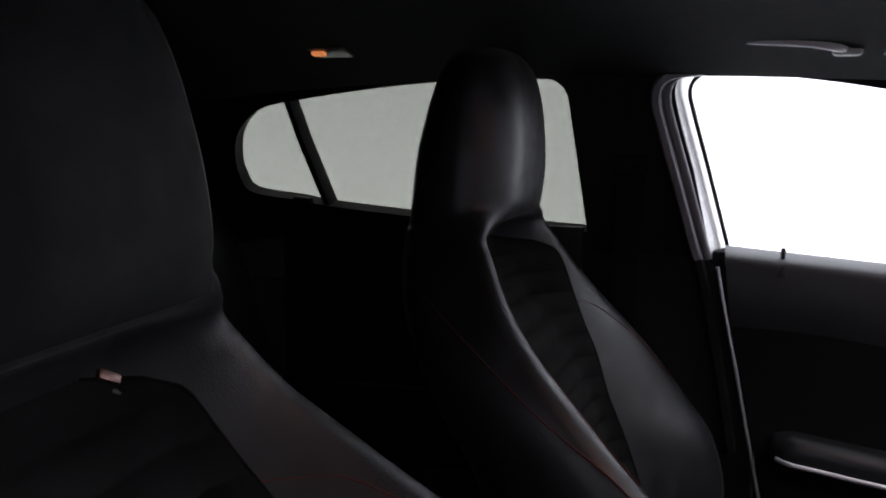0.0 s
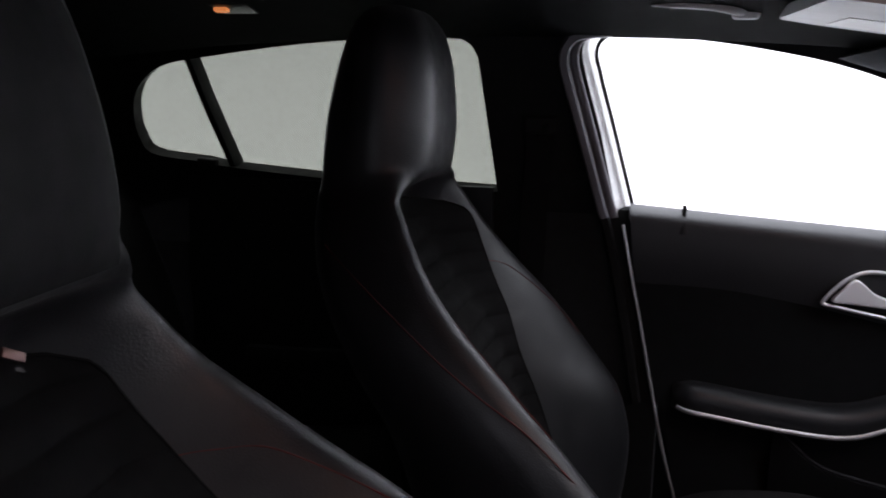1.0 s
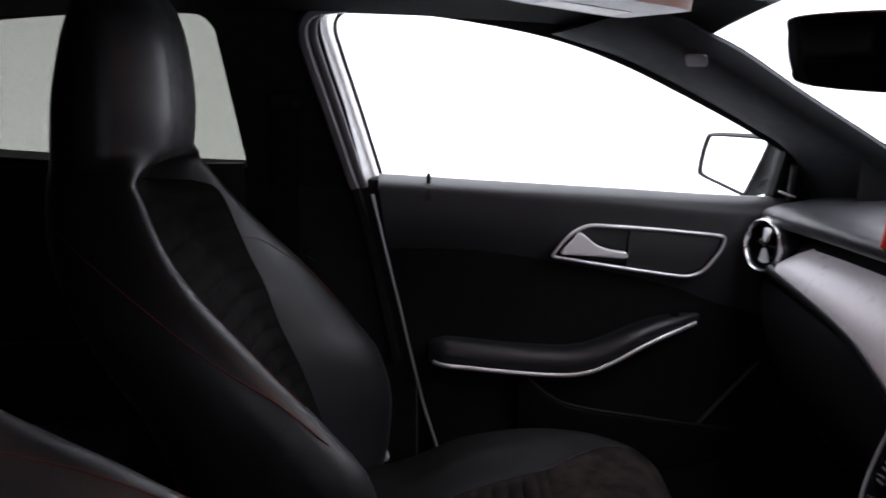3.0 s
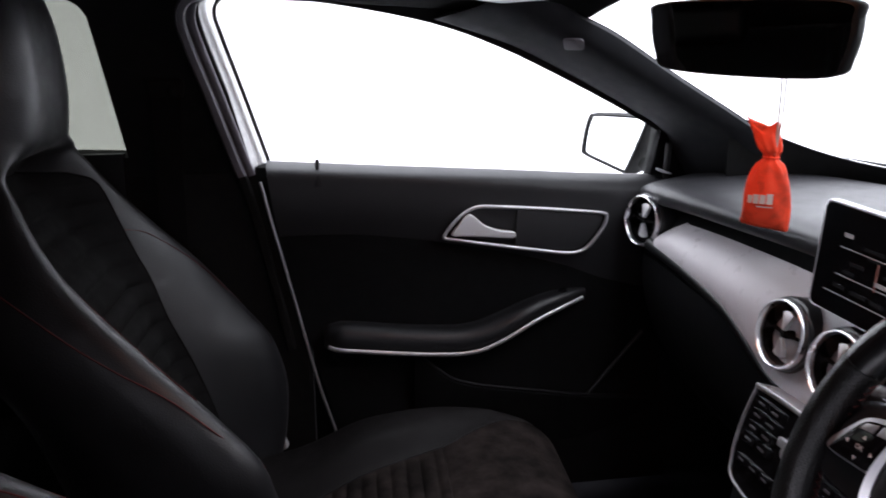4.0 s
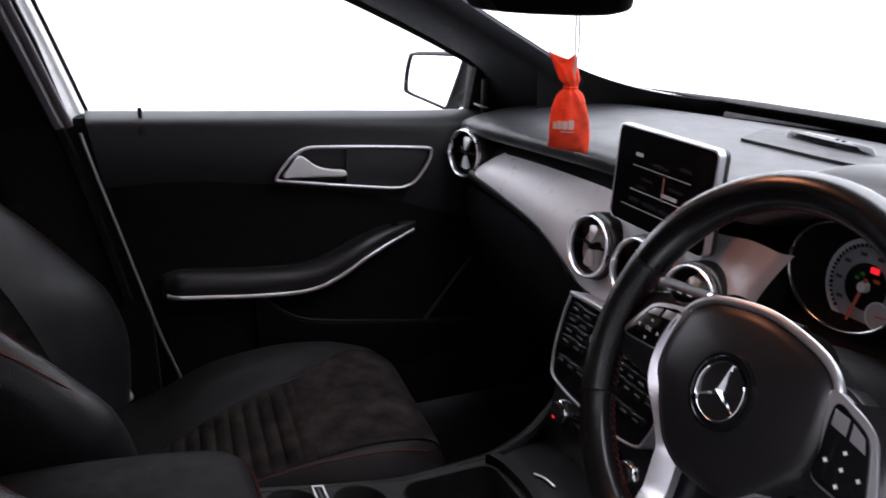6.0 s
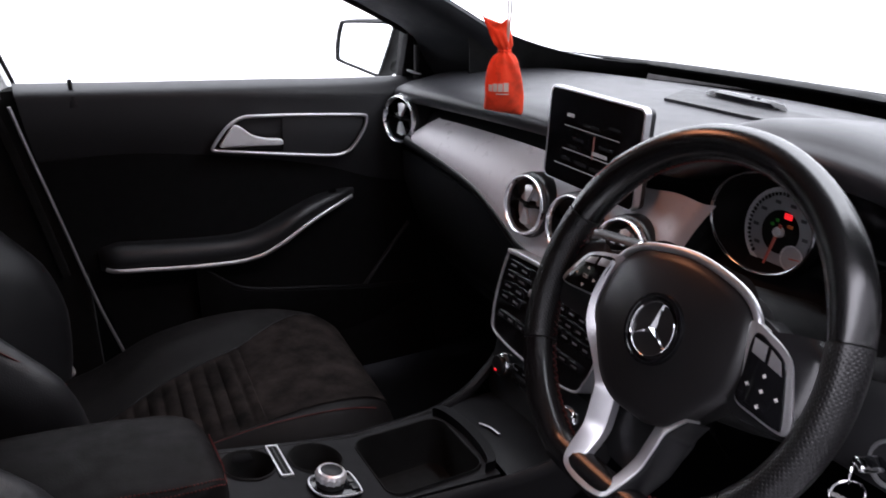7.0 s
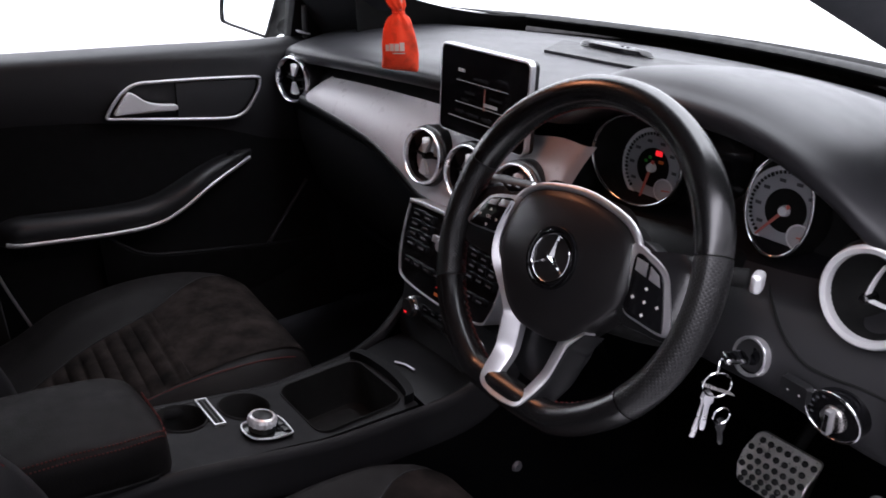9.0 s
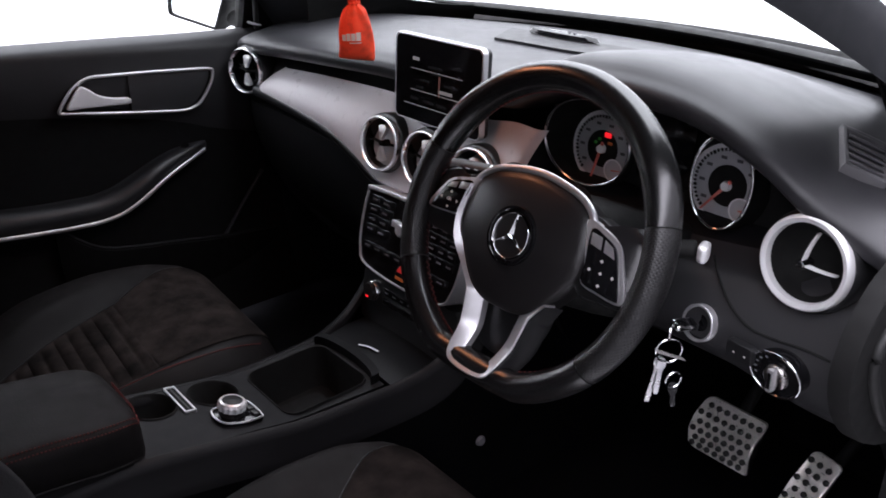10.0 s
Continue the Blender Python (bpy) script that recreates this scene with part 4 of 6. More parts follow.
TRIM_LOW = [(-0.235, 0.868), (-0.20, 0.856), (-0.16, 0.832), (-0.12, 0.805), (0.0, 0.795), (0.12, 0.790), (0.16, 0.797), (0.21, 0.820), (0.30, 0.852), (0.40, 0.865), (0.515, 0.874), (0.60, 0.878)]


def pad_profile(y):
    x, z = smooth_at(LIP, y)
    hood = math.exp(-((y + 0.38) / 0.20) ** 2)
    rear = 0.775 - 0.25 * abs(y / 0.73) ** 2.2
    mid = x + (rear - x) * 0.45
    return [(x + 0.085, z - 0.050), (x + 0.014, z - 0.038), (x, z - 0.020), (x + 0.012, z - 0.005), (x + 0.06, z + 0.006 + 0.004 * hood), (mid, 0.5 * (z + 0.006) + 0.5 * 0.995 + 0.015 * hood), (x + (rear - x) * 0.75, 0.988 + 0.012 * hood), (rear, 0.968)]


def pad_z(x, y):
    """Height of the top pad at x, y."""
    rows = catmull(pad_profile(y), 28)[9:]
    return float(np.interp(x, [r[0] for r in rows], [r[1] for r in rows]))


def body_x(y, z):
    x = smooth_at([(0.40, 0.47), (0.48, 0.40), (0.60, 0.31), (0.72, 0.255), (0.80, 0.232), (0.88, 0.226), (0.91, 0.236), (0.935, 0.275), (0.96, 0.285), (1.08, 0.29)], z)
    k = min(max((min(y + 0.585, -0.175 - y)) / 0.03, 0), 1) * min(max((z - 0.872) / 0.02, 0), 1)
    return x + 0.075 * k


def dashboard():
    t = thing("dashboard", "black dashboard with silver-grey trim and round chrome vents", "dashboard")
    ys = np.linspace(-0.735, 0.735, 90)
    part("top_pad", loft([[(x, y, z) for x, z in catmull(pad_profile(y), 36)] for y in ys], False, False), PAD, t, "dark grey soft top pad with a hood over the dials")

    def body(u, v):
        y = -0.735 + 1.47 * u
        foot = smooth_at([(-0.735, 0.76), (-0.20, 0.76), (-0.15, 0.42), (0.735, 0.42)], y)
        z = foot + (smooth_at(LIP, y)[1] - 0.03 - foot) * v
        return body_x(y, z), y, z
    part("main_body", sheet(body, 120, 46), CONSOLE, t)

    def trim(u, v):
        y = -0.178 - 0.020 * v + (0.756 - 0.014 * v) * u
        lo, hi = smooth_at(TRIM_LOW, y), smooth_at(TRIM_TOP, y)
        z = lo + (hi - lo) * v
        x = 0.186 + 0.050 * v ** 1.25 - 0.006 * math.sin(math.pi * v)
        x += 0.012 * max(0.0, 1 - u / 0.02) ** 2
        if u > 0.94:
            x += 0.02 * ((u - 0.94) / 0.06) ** 2
        return x, y, z
    part("trim_panel", sheet(trim, 90, 18, 0.008), TRIM, t, "silver-grey satin trim panel")

    # driver's knee panel
    knee = [(0.872, 0.232), (0.862, 0.205), (0.85, 0.178), (0.81, 0.152), (0.775, 0.148), (0.752, 0.160), (0.742, 0.185), (0.738, 0.32)]

    def knee_panel(u, v):
        z, x = catmull(knee, 41)[int(round(v * 40))]
        y = -0.19 - 0.535 * u
        x += 0.05 * max(0, 1 - u / 0.22) ** 2 + 0.01 * u * u
        low = smooth_at([(-0.73, 0.0), (-0.66, 0.006), (-0.56, 0.036), (-0.45, 0.044), (-0.18, 0.05)], y)
        return x, y, z + 0.07 * u ** 4 * (1 - v) ** 2 + low * v ** 2
    part("knee_panel", sheet(knee_panel, 40, 40, 0.006), DOORSKIN, t, "dark grained lower panel below the dials")

    gap = catmull([(0.190, -0.515, 0.882), (0.183, -0.526, 0.867), (0.167, -0.553, 0.845), (0.159, -0.583, 0.830), (0.159, -0.612, 0.827), (0.161, -0.646, 0.829), (0.161, -0.678, 0.828)], 40)
    part("panel_gap", tube([(x - 0.0003, y, z) for x, y, z in gap], 0.0016, 6), DARK, t, "dark joint between the lower panels")
    part("underside", box((0.42, 0.56, 0.008), Matrix.Translation((0.48, -0.45, 0.785)), 0.002), DARK, t)

    # glovebox lid
    def glove(u, v):
        y = 0.17 + 0.47 * u
        top = smooth_at(TRIM_LOW, min(y, 0.56)) - 0.045
        z = 0.56 + (top - 0.56) * v
        return body_x(y, z) - 0.008 - 0.010 * math.sin(math.pi * v), y, z
    part("glovebox_lid", sheet(glove, 24, 16, 0.006), PLASTIC_SMOOTH, t)

    # trim edge below the silver panel
    edge = [(0.195, y, smooth_at(TRIM_LOW, y) - 0.007) for y in np.linspace(0.57, 0.13, 40)]
    part("lower_roll", tube(edge, 0.012, 8), PLASTIC_SMOOTH, t)

    # end caps beside the doors
    for s in (-1, 1):
        shape = catmull([(0.158, 0.755), (0.118, 0.80), (0.098, 0.84), (0.097, 0.872), (0.115, 0.91), (0.155, 0.942), (0.24, 0.965), (0.36, 0.97), (0.50, 0.95), (0.50, 0.60), (0.36, 0.60), (0.27, 0.69), (0.20, 0.727)], 50, True) if s < 0 else \
            catmull([(0.235, 0.75), (0.215, 0.82), (0.205, 0.89), (0.215, 0.935), (0.26, 0.950), (0.36, 0.955), (0.50, 0.94), (0.50, 0.60), (0.42, 0.52), (0.33, 0.60), (0.27, 0.68)], 50, True)
        m = Matrix(((1, 0, 0, 0), (0, 0, -1, s * 0.715), (0, 1, 0, 0), (0, 0, 0, 1)))
        part("end_cap", plate(shape, 0.022, m @ Matrix.Translation((0, 0, 0.011)), 0.006), DARK, t)
        if s < 0:
            arc = catmull([(0.30, 0.705), (0.244, 0.727), (0.195, 0.765), (0.160, 0.808), (0.137, 0.845), (0.132, 0.872), (0.145, 0.890), (0.175, 0.905), (0.24, 0.925)], 40)
            part("edge_seal", tube([(x, -0.729, z) for x, z in arc], 0.006, 10), RUBBER, t, "black rubber seal of the door opening")
            part("outer_cap", plate(arc + [(0.45, 0.93), (0.45, 0.70)], 0.010, m @ Matrix.Translation((0, 0, 0.018)), 0.002), DARK, t)
    # sensor plate and its oval on the top
    def lay(x, y, up):
        return x, y, pad_z(x, y) + up
    part("sensor_plate", sheet(lambda u, v: lay(0.440 + 0.125 * v + 0.02 * u * (1 - v), 0.118 - 0.25 * u + 0.08 * v * (1 - u), 0.005), 20, 14, 0.008), PLASTIC, t)
    oval = [(0.548 + 0.016 * math.sin(a), 0.050 + 0.085 * math.cos(a)) for a in np.linspace(0, 2 * math.pi, 40, endpoint=False)]
    part("sensor_cover", loft([[lay(0.548 + (x - 0.548) * k, 0.050 + (y - 0.050) * (0.5 + 0.5 * k), h) for x, y in oval] for k, h in ((1.0, 0.007), (0.85, 0.014), (0.4, 0.017))]), GLOSS, t)
    for dy in (0.0, 0.012):
        part("sensor", revolve([(0, 0.003), (0.003, 0.002), (0.0035, 0)], 12, Matrix.Translation(lay(0.545, 0.02 + dy, 0.0165))), GREY_INK, t)
    return t


dash = dashboard()


def side_vent():
    ax = Vector((0.0775, 0.036, 0.017)).normalized()
    az = ax.cross(Vector((-0.031, 0.035, 0.016))).normalized()
    ay = az.cross(ax)
    m = Matrix.Translation(Vector((0.291, -0.615, 1.003)) - ax * 0.010 + az * 0.010) @ Matrix((ax, ay, az)).transposed().to_4x4()
    t = thing("defogger_vent", "small slatted black side vent on the dash top", "air vent")
    shape = catmull([(-0.040, 0.020), (-0.030, 0.024), (0.034, 0.030), (0.046, 0.026), (0.046, -0.026), (0.034, -0.030), (-0.030, -0.024), (-0.040, -0.020)], 48, True)
    hole = [(x * 0.80, y * 0.76) for x, y in shape]
    part("frame", plate(shape, 0.016, m, 0.004, [hole]), VISOR_DARK, t, "dark grey vent frame")
    part("backing", plate(hole, 0.004, m @ Matrix.Translation((0, 0, -0.011))), CARPET, t)
    for i in range(5):
        x = -0.026 + i * 0.0135
        part("slat", box((0.0044, 0.0385 + 0.0012 * i, 0.0028), m @ Matrix.Translation((x, 0, -0.0020)), 0.0008, 2), VISOR_DARK, t)


side_vent()


def round_vent(o, tilt, yaw, r=0.050, turn=0.0, wide=1.2):
    m = facing(o, tilt, yaw)
    band = 0.905 if wide else 0.850
    t = thing("air_vent", "round air vent with a chrome ring and chrome cross vanes", "air vent", "round vents")
    part("collar", revolve([(r * 1.13, -0.03), (r * 1.12, -0.004), (r * 1.08, 0.004), (r * 1.0, 0.006), (r * 0.98, 0.0)], 56, m), PLASTIC_SMOOTH, t)
    part("ring", revolve([(r * 1.02, 0.0), (r * 1.03, 0.010), (r * 1.0, 0.0145), (r * 0.965, 0.0155), (r * (band + 0.02), 0.0135), (r * band, 0.008), (r * (band - 0.005), -0.002)], 64, m), SILVER if wide else POLISHED, t, "bright chrome ring")
    part("throat", revolve([(r * band, 0.006), (r * (band - 0.025), -0.004), (r * 0.72, -0.020), (r * 0.45, -0.032), (0, -0.035)], 48, m), GLOSS if wide else DARK, t)
    for i in range(4):
        mm = m @ Matrix.Rotation(radians(turn + 90 * i), 4, "Z")
        rings = []
        for d, w, z in ([(0.08, 0.0014, 0.018), (0.3, 0.0012, 0.016), (0.5, 0.0011, 0.012), (0.66, 0.0011, 0.006)] if not wide else [(0.10, 0.0022, 0.004), (0.3, 0.0017 * (1 + wide * (i % 2)), 0.003), (0.55, 0.0015 * (1 + 2 * wide * (i % 2)), 0.000), (0.80, 0.0013 * (1 + 3 * wide * (i % 2)), -0.005)]):
            rings.append([mm @ Vector((r * d, sx * w, zz)) for sx, zz in ((-1, z - 0.007), (-1, z - 0.0015), (-0.5, z), (0.5, z), (1, z - 0.0015), (1, z - 0.007))])
        if wide and i % 2:
            leaf = [(0.13 * r, -0.05 * r), (0.40 * r, -0.16 * r), (0.62 * r, -0.23 * r), (0.68 * r, -0.13 * r), (0.70 * r, 0.0), (0.68 * r, 0.13 * r), (0.62 * r, 0.23 * r), (0.40 * r, 0.16 * r), (0.13 * r, 0.05 * r)]
            part("vane", plate(leaf, 0.006, mm @ Matrix.Translation((0, 0, 0.010)) @ Matrix.Rotation(radians(8), 4, "Y"), 0.0012), POLISHED, t, "pale polished wedge vane")
        elif wide or i < 2:
            part("vane", loft(rings), DARK if wide else POLISHED, t)
    part("hub", revolve([(0, 0.009), (r * 0.08, 0.008), (r * 0.12, 0.003), (r * 0.13, -0.01)], 20, m @ Matrix.Translation((0, 0, 0 if wide else 0.013))), DARK if wide else CHROME, t)
    return t


round_vent((0.203, 0.612, 0.904), 5, -14, 0.0468)
round_vent((0.188, -0.626, 0.9150), 6, 6, 0.0505, turn=-6.0, wide=0.0)
for y in (0.126, 0.010, -0.104):
    round_vent((0.190, y, 0.864), 10, -4, 0.046)


def display():
    t = thing("display_screen", "black tablet-style display with a silver frame on the dash", "screen")
    m = facing((0.202, -0.004, 0.987), 4)
    part("case", plate(rounded(0.204, 0.134, 0.010), 0.016, m, 0.003), PLASTIC_SMOOTH, t)
    outer, inner = rounded(0.206, 0.136, 0.011), rounded(0.2005, 0.1305, 0.009, cy=-0.0012)
    part("frame", plate(outer, 0.010, m @ Matrix.Translation((0, 0, 0.002)), 0.001, [inner]), SATIN, t, "thin silver frame")
    part("glass", plate(rounded(0.2003, 0.1303, 0.009, cy=-0.0012), 0.003, m @ Matrix.Translation((0, 0, 0.0015))), GLOSS, t)
    z = 0.0022

    def ink(x, y, w, h, mat, name="line"):
        part(name, plate([(x, y), (x + w, y), (x + w, y + h), (x, y + h)], 0.0004, m @ Matrix.Translation((0, 0, z))), mat, t)
    ink(-0.062, 0.0155, 0.122, 0.0010, SCREEN_INK)
    ink(-0.062, -0.018, 0.118, 0.0010, SCREEN_INK)
    ink(-0.078, -0.042, 0.115, 0.0011, SCREEN_INK)
    ink(0.006, -0.020, 0.003, 0.033, SCREEN_RED, "pointer")
    for x, y, w, h, mat in ((-0.058, 0.029, 0.016, 0.005, SCREEN_INK), (-0.02, 0.021, 0.034, 0.004, SCREEN_DIM), (0.036, 0.028, 0.022, 0.004, SCREEN_DIM), (-0.012, 0.012, 0.026, 0.0035, SCREEN_DIM),
                            (-0.040, -0.002, 0.024, 0.004, SCREEN_DIM), (-0.048, -0.014, 0.018, 0.004, SCREEN_DIM), (0.018, -0.002, 0.030, 0.004, SCREEN_DIM), (0.006, -0.0135, 0.032, 0.005, SCREEN_INK),
                            (-0.062, -0.034, 0.020, 0.005, SCREEN_DIM), (-0.030, -0.035, 0.026, 0.005, SCREEN_DIM), (0.004, -0.036, 0.022, 0.005, SCREEN_DIM), (0.034, -0.037, 0.02, 0.005, SCREEN_DIM)):
        part("writing", plate([(x, y), (x + w, y), (x + w, y + h), (x, y + h)], 0.0004, m @ Matrix.Translation((0, 0, z))), mat, t)
    part("stand", box((0.09, 0.05, 0.03), m @ Matrix.Translation((0, -0.045, -0.028)), 0.006), PLASTIC, t)


display()


def audio_panel():
    t = thing("audio_panel", "black radio panel with keypad and silver frame in the centre stack", "radio")
    m = facing((0.138, 0.0, 0.735), 17)
    shape = catmull([(-0.128, 0.055), (-0.116, 0.066), (0, 0.070), (0.116, 0.066), (0.128, 0.055), (0.130, 0.0), (0.122, -0.045), (0.10, -0.070), (0, -0.078), (-0.10, -0.070), (-0.122, -0.045), (-0.130, 0.0)], 72, True)
    inner = [(x * 0.968, y * 0.925 - 0.0025) for x, y in shape]
    part("frame", plate(shape, 0.05, m @ Matrix.Translation((0, 0, 0.002)), 0.002, [inner]), SATIN, t, "rounded silver frame")
    part("face", plate(inner, 0.04, m @ Matrix.Translation((0, 0, -0.001))), GLOSS, t)

    def key(x, y, w, h, mat=GLOSS, ink=True):
        part("key", box((w, h, 0.006), m @ Matrix.Translation((x, y, 0.001)), 0.0012, 2), mat, t)
        if ink:
            part("legend", box((w * 0.5, h * 0.22, 0.0006), m @ Matrix.Translation((x, y, 0.0042))), GREY_INK, t)
    for r in range(4):
        for c in range(2):
            key(-0.098 + c * 0.030, 0.046 - r * 0.017, 0.027, 0.013)
    for r in range(4):
        for c in range(4):
            key(0.036 + c * 0.0235, 0.046 - r * 0.017, 0.021, 0.013)
    for c in range(8):
        key(-0.096 + c * 0.0272, -0.034, 0.024, 0.010)
    key(0.0, -0.052, 0.026, 0.014, GLOSS, False)
    tri = plate([(-0.0062, -0.005), (0.0062, -0.005), (0, 0.006)], 0.001, m @ Matrix.Translation((-0.002, -0.046, 0.0052)))
    part("hazard_mark", tri, HAZARD, t, "glowing red hazard triangle")
    part("warning_writing", box((0.022, 0.005, 0.0006), m @ Matrix.Translation((0.0, -0.062, 0.003))), AMBER, t, "glowing amber writing")
    part("volume_knob", revolve([(0.0, 0.016), (0.009, 0.0155), (0.0115, 0.012), (0.012, 0.0)], 32, m @ Matrix.Translation((-0.012, 0.018, 0))), SATIN, t, "silver volume knob")
    part("slot", box((0.060, 0.003, 0.001), m @ Matrix.Translation((-0.01, 0.058, -0.0005))), DARK, t)
    part("knob_bracket", box((0.028, 0.012, 0.006), m @ Matrix.Translation((-0.03, 0.022, 0.003)), 0.002), SATIN, t)


audio_panel()


def climate_panel():
    t = thing("climate_panel", "black climate control panel with two chrome-ringed knobs", "climate control")
    m = facing((0.128, 0.0, 0.605), 10)
    part("face", plate(rounded(0.25, 0.10, 0.012), 0.05, m, 0.002), PLASTIC_SMOOTH, t)
    for x in (-0.088, 0.088):
        k = part("knob", revolve([(0.0, 0.016), (0.014, 0.016), (0.0155, 0.014), (0.016, 0.002)], 36, m @ Matrix.Translation((x, 0.012, 0))), PLASTIC_SMOOTH, t)
        part("knob_ring", revolve([(0.0165, 0.0), (0.0185, 0.001), (0.0185, 0.009), (0.0165, 0.011), (0.0158, 0.010)], 40, m @ Matrix.Translation((x, 0.012, 0))), CHROME, k, "chrome knob ring")
        part("knob_light", box((0.006, 0.003, 0.001), m @ Matrix.Translation((x - 0.002, 0.003, 0.0168))), RED_LIGHT, k, "small red light")
    for c in range(6):
        part("key", box((0.019, 0.012, 0.006), m @ Matrix.Translation((-0.052 + c * 0.021, 0.020, 0.001)), 0.0012), GLOSS, t)
        part("key", box((0.019, 0.010, 0.006), m @ Matrix.Translation((-0.052 + c * 0.021, 0.002, 0.001)), 0.0012), GLOSS, t)
        part("legend", box((0.008, 0.002, 0.0006), m @ Matrix.Translation((-0.052 + c * 0.021, 0.020, 0.0042))), GREY_INK, t)


climate_panel()


# ---- dials ----
def dial_cluster():
    t = thing("instrument_cluster", "black instrument cluster with two silver-faced dials", "instrument cluster")
    m = facing((0.292, -0.360, 0.933), 6)
    part("housing", plate(rounded(0.40, 0.155, 0.05), 0.02, m @ Matrix.Translation((0, 0, -0.002)), 0.004), DARK, t)

    def dial(cx, cy, rw, rh, ox, needle, lights):
        d = part("dial_face", plate(circle(0.052, 48, cx, cy), 0.003, m @ Matrix.Translation((0, 0, 0.003))), DIAL, t, "silver dial face")
        part("scale_edge", plate(circle(0.0535, 56, cx, cy), 0.002, m @ Matrix.Translation((0, 0, 0.0040)), 0, [circle(0.0475, 56, cx, cy)]), DIAL_EDGE, d, "bright scale ring")
        part("dial_centre", plate(circle(0.0265, 36, cx, cy), 0.002, m @ Matrix.Translation((0, 0, 0.0045))), DARK, d)
        for i in range(41):
            a = radians(225 - i * 270 / 40)
            long = i % 5 == 0
            r0, w = (0.0430 if long else 0.0438), (0.0019 if long else 0.0014)
            mm = m @ Matrix.Translation((cx, cy, 0.0046)) @ Matrix.Rotation(a, 4, "Z")
            part("tick", plate([(r0, -w), (0.0478, -w), (0.0478, w), (r0, w)], 0.0006, mm), DARK, d)
        for i in range(8):
            a = radians(215 - i * 250 / 7)
            mm = m @ Matrix.Translation((cx + 0.036 * math.cos(a), cy + 0.036 * math.sin(a), 0.0046))
            part("numeral", plate([(-0.004, -0.002), (0.004, -0.002), (0.004, 0.002), (-0.004, 0.002)], 0.0005, mm), GREY_INK, d)
        small = m @ Matrix.Translation((cx + 0.024, cy - 0.026, 0.0052))
        s = part("small_dial", plate(circle(0.0155, 32), 0.002, small), DIAL_SMALL, t, "small silver sub-dial")
        part("small_ring", plate(circle(0.0160, 36), 0.001, small @ Matrix.Translation((0, 0, 0.0006)), 0, [circle(0.0142, 36)]), DIAL_EDGE, s)
        part("small_needle", plate([(-0.002, -0.001), (0.012, -0.0006), (0.012, 0.0006), (-0.002, 0.001)], 0.0006, small @ Matrix.Translation((0, 0, 0.0018)) @ Matrix.Rotation(radians(8), 4, "Z")), NEEDLE, s)
        nm = m @ Matrix.Translation((cx, cy, 0.009)) @ Matrix.Rotation(radians(needle), 4, "Z")
        n = part("needle", plate([(-0.010, -0.0022), (0.046, -0.0012), (0.047, 0.0), (0.046, 0.0012), (-0.010, 0.0022)], 0.0015, nm), NEEDLE, t, "red pointer needle")
        part("needle_cap", revolve([(0, 0.006), (0.0055, 0.005), (0.0068, 0.0), (0.0068, -0.004)], 28, m @ Matrix.Translation((cx, cy, 0.006))), DIAL_EDGE, n, "grey needle cap")
        # tube and chrome ring, nearer to the driver
        rim = [(ox + rw * math.cos(2 * math.pi * i / 60), cy + 0.013 + rh * math.sin(2 * math.pi * i / 60)) for i in range(60)]
        base = [(cx + 0.055 * math.cos(2 * math.pi * i / 60), cy + 0.055 * math.sin(2 * math.pi * i / 60)) for i in range(60)]
        part("tube", loft([[m @ Vector((x, y, 0.040)) for x, y in rim], [m @ Vector((x, y, 0.0)) for x, y in base]], True, False), DARK, t)
        part("ring", tube([m @ Vector((x, y, 0.041)) for x, y in rim], 0.0022, 8, True, up=(1, 0, 0)), CHROME, t, "thin chrome dial ring")
        for x, y, w, h, mat in lights:
            part("telltale", plate(rounded(w, h, 0.0012, 3, cx + x, cy + y), 0.0006, m @ Matrix.Translation((0, 0, 0.0056))), mat, d)
    dial(-0.096, -0.006, 0.075, 0.059, -0.098, 256, [(0.008, 0.021, 0.011, 0.007, RED_LIGHT), (-0.006, 0.013, 0.005, 0.004, GREEN_LIGHT), (-0.012, 0.007, 0.005, 0.004, GREEN_LIGHT), (0.013, 0.010, 0.008, 0.004, AMBER)])
    dial(0.103, -0.006, 0.041, 0.059, 0.114, 232, [])
    # display between the dials
    part("info_display", plate(rounded(0.084, 0.11, 0.006, 4, 0.008, 0.028), 0.003, m @ Matrix.Translation((0, 0, 0.006))), GLOSS, t)
    for x, y, w in ((-0.014, 0.062, 0.020), (0.034, 0.056, 0.016), (-0.020, 0.030, 0.03), (0.020, 0.000, 0.024)):
        part("display_writing", plate([(x, y), (x + w, y), (x + w, y + 0.004), (x, y + 0.004)], 0.0004, m @ Matrix.Translation((0, 0, 0.0068))), SCREEN_DIM, t)
    part("display_line", plate([(-0.030, 0.074), (0.046, 0.074), (0.046, 0.0748), (-0.030, 0.0748)], 0.0004, m @ Matrix.Translation((0, 0, 0.0068))), SCREEN_DIM, t)


dial_cluster()


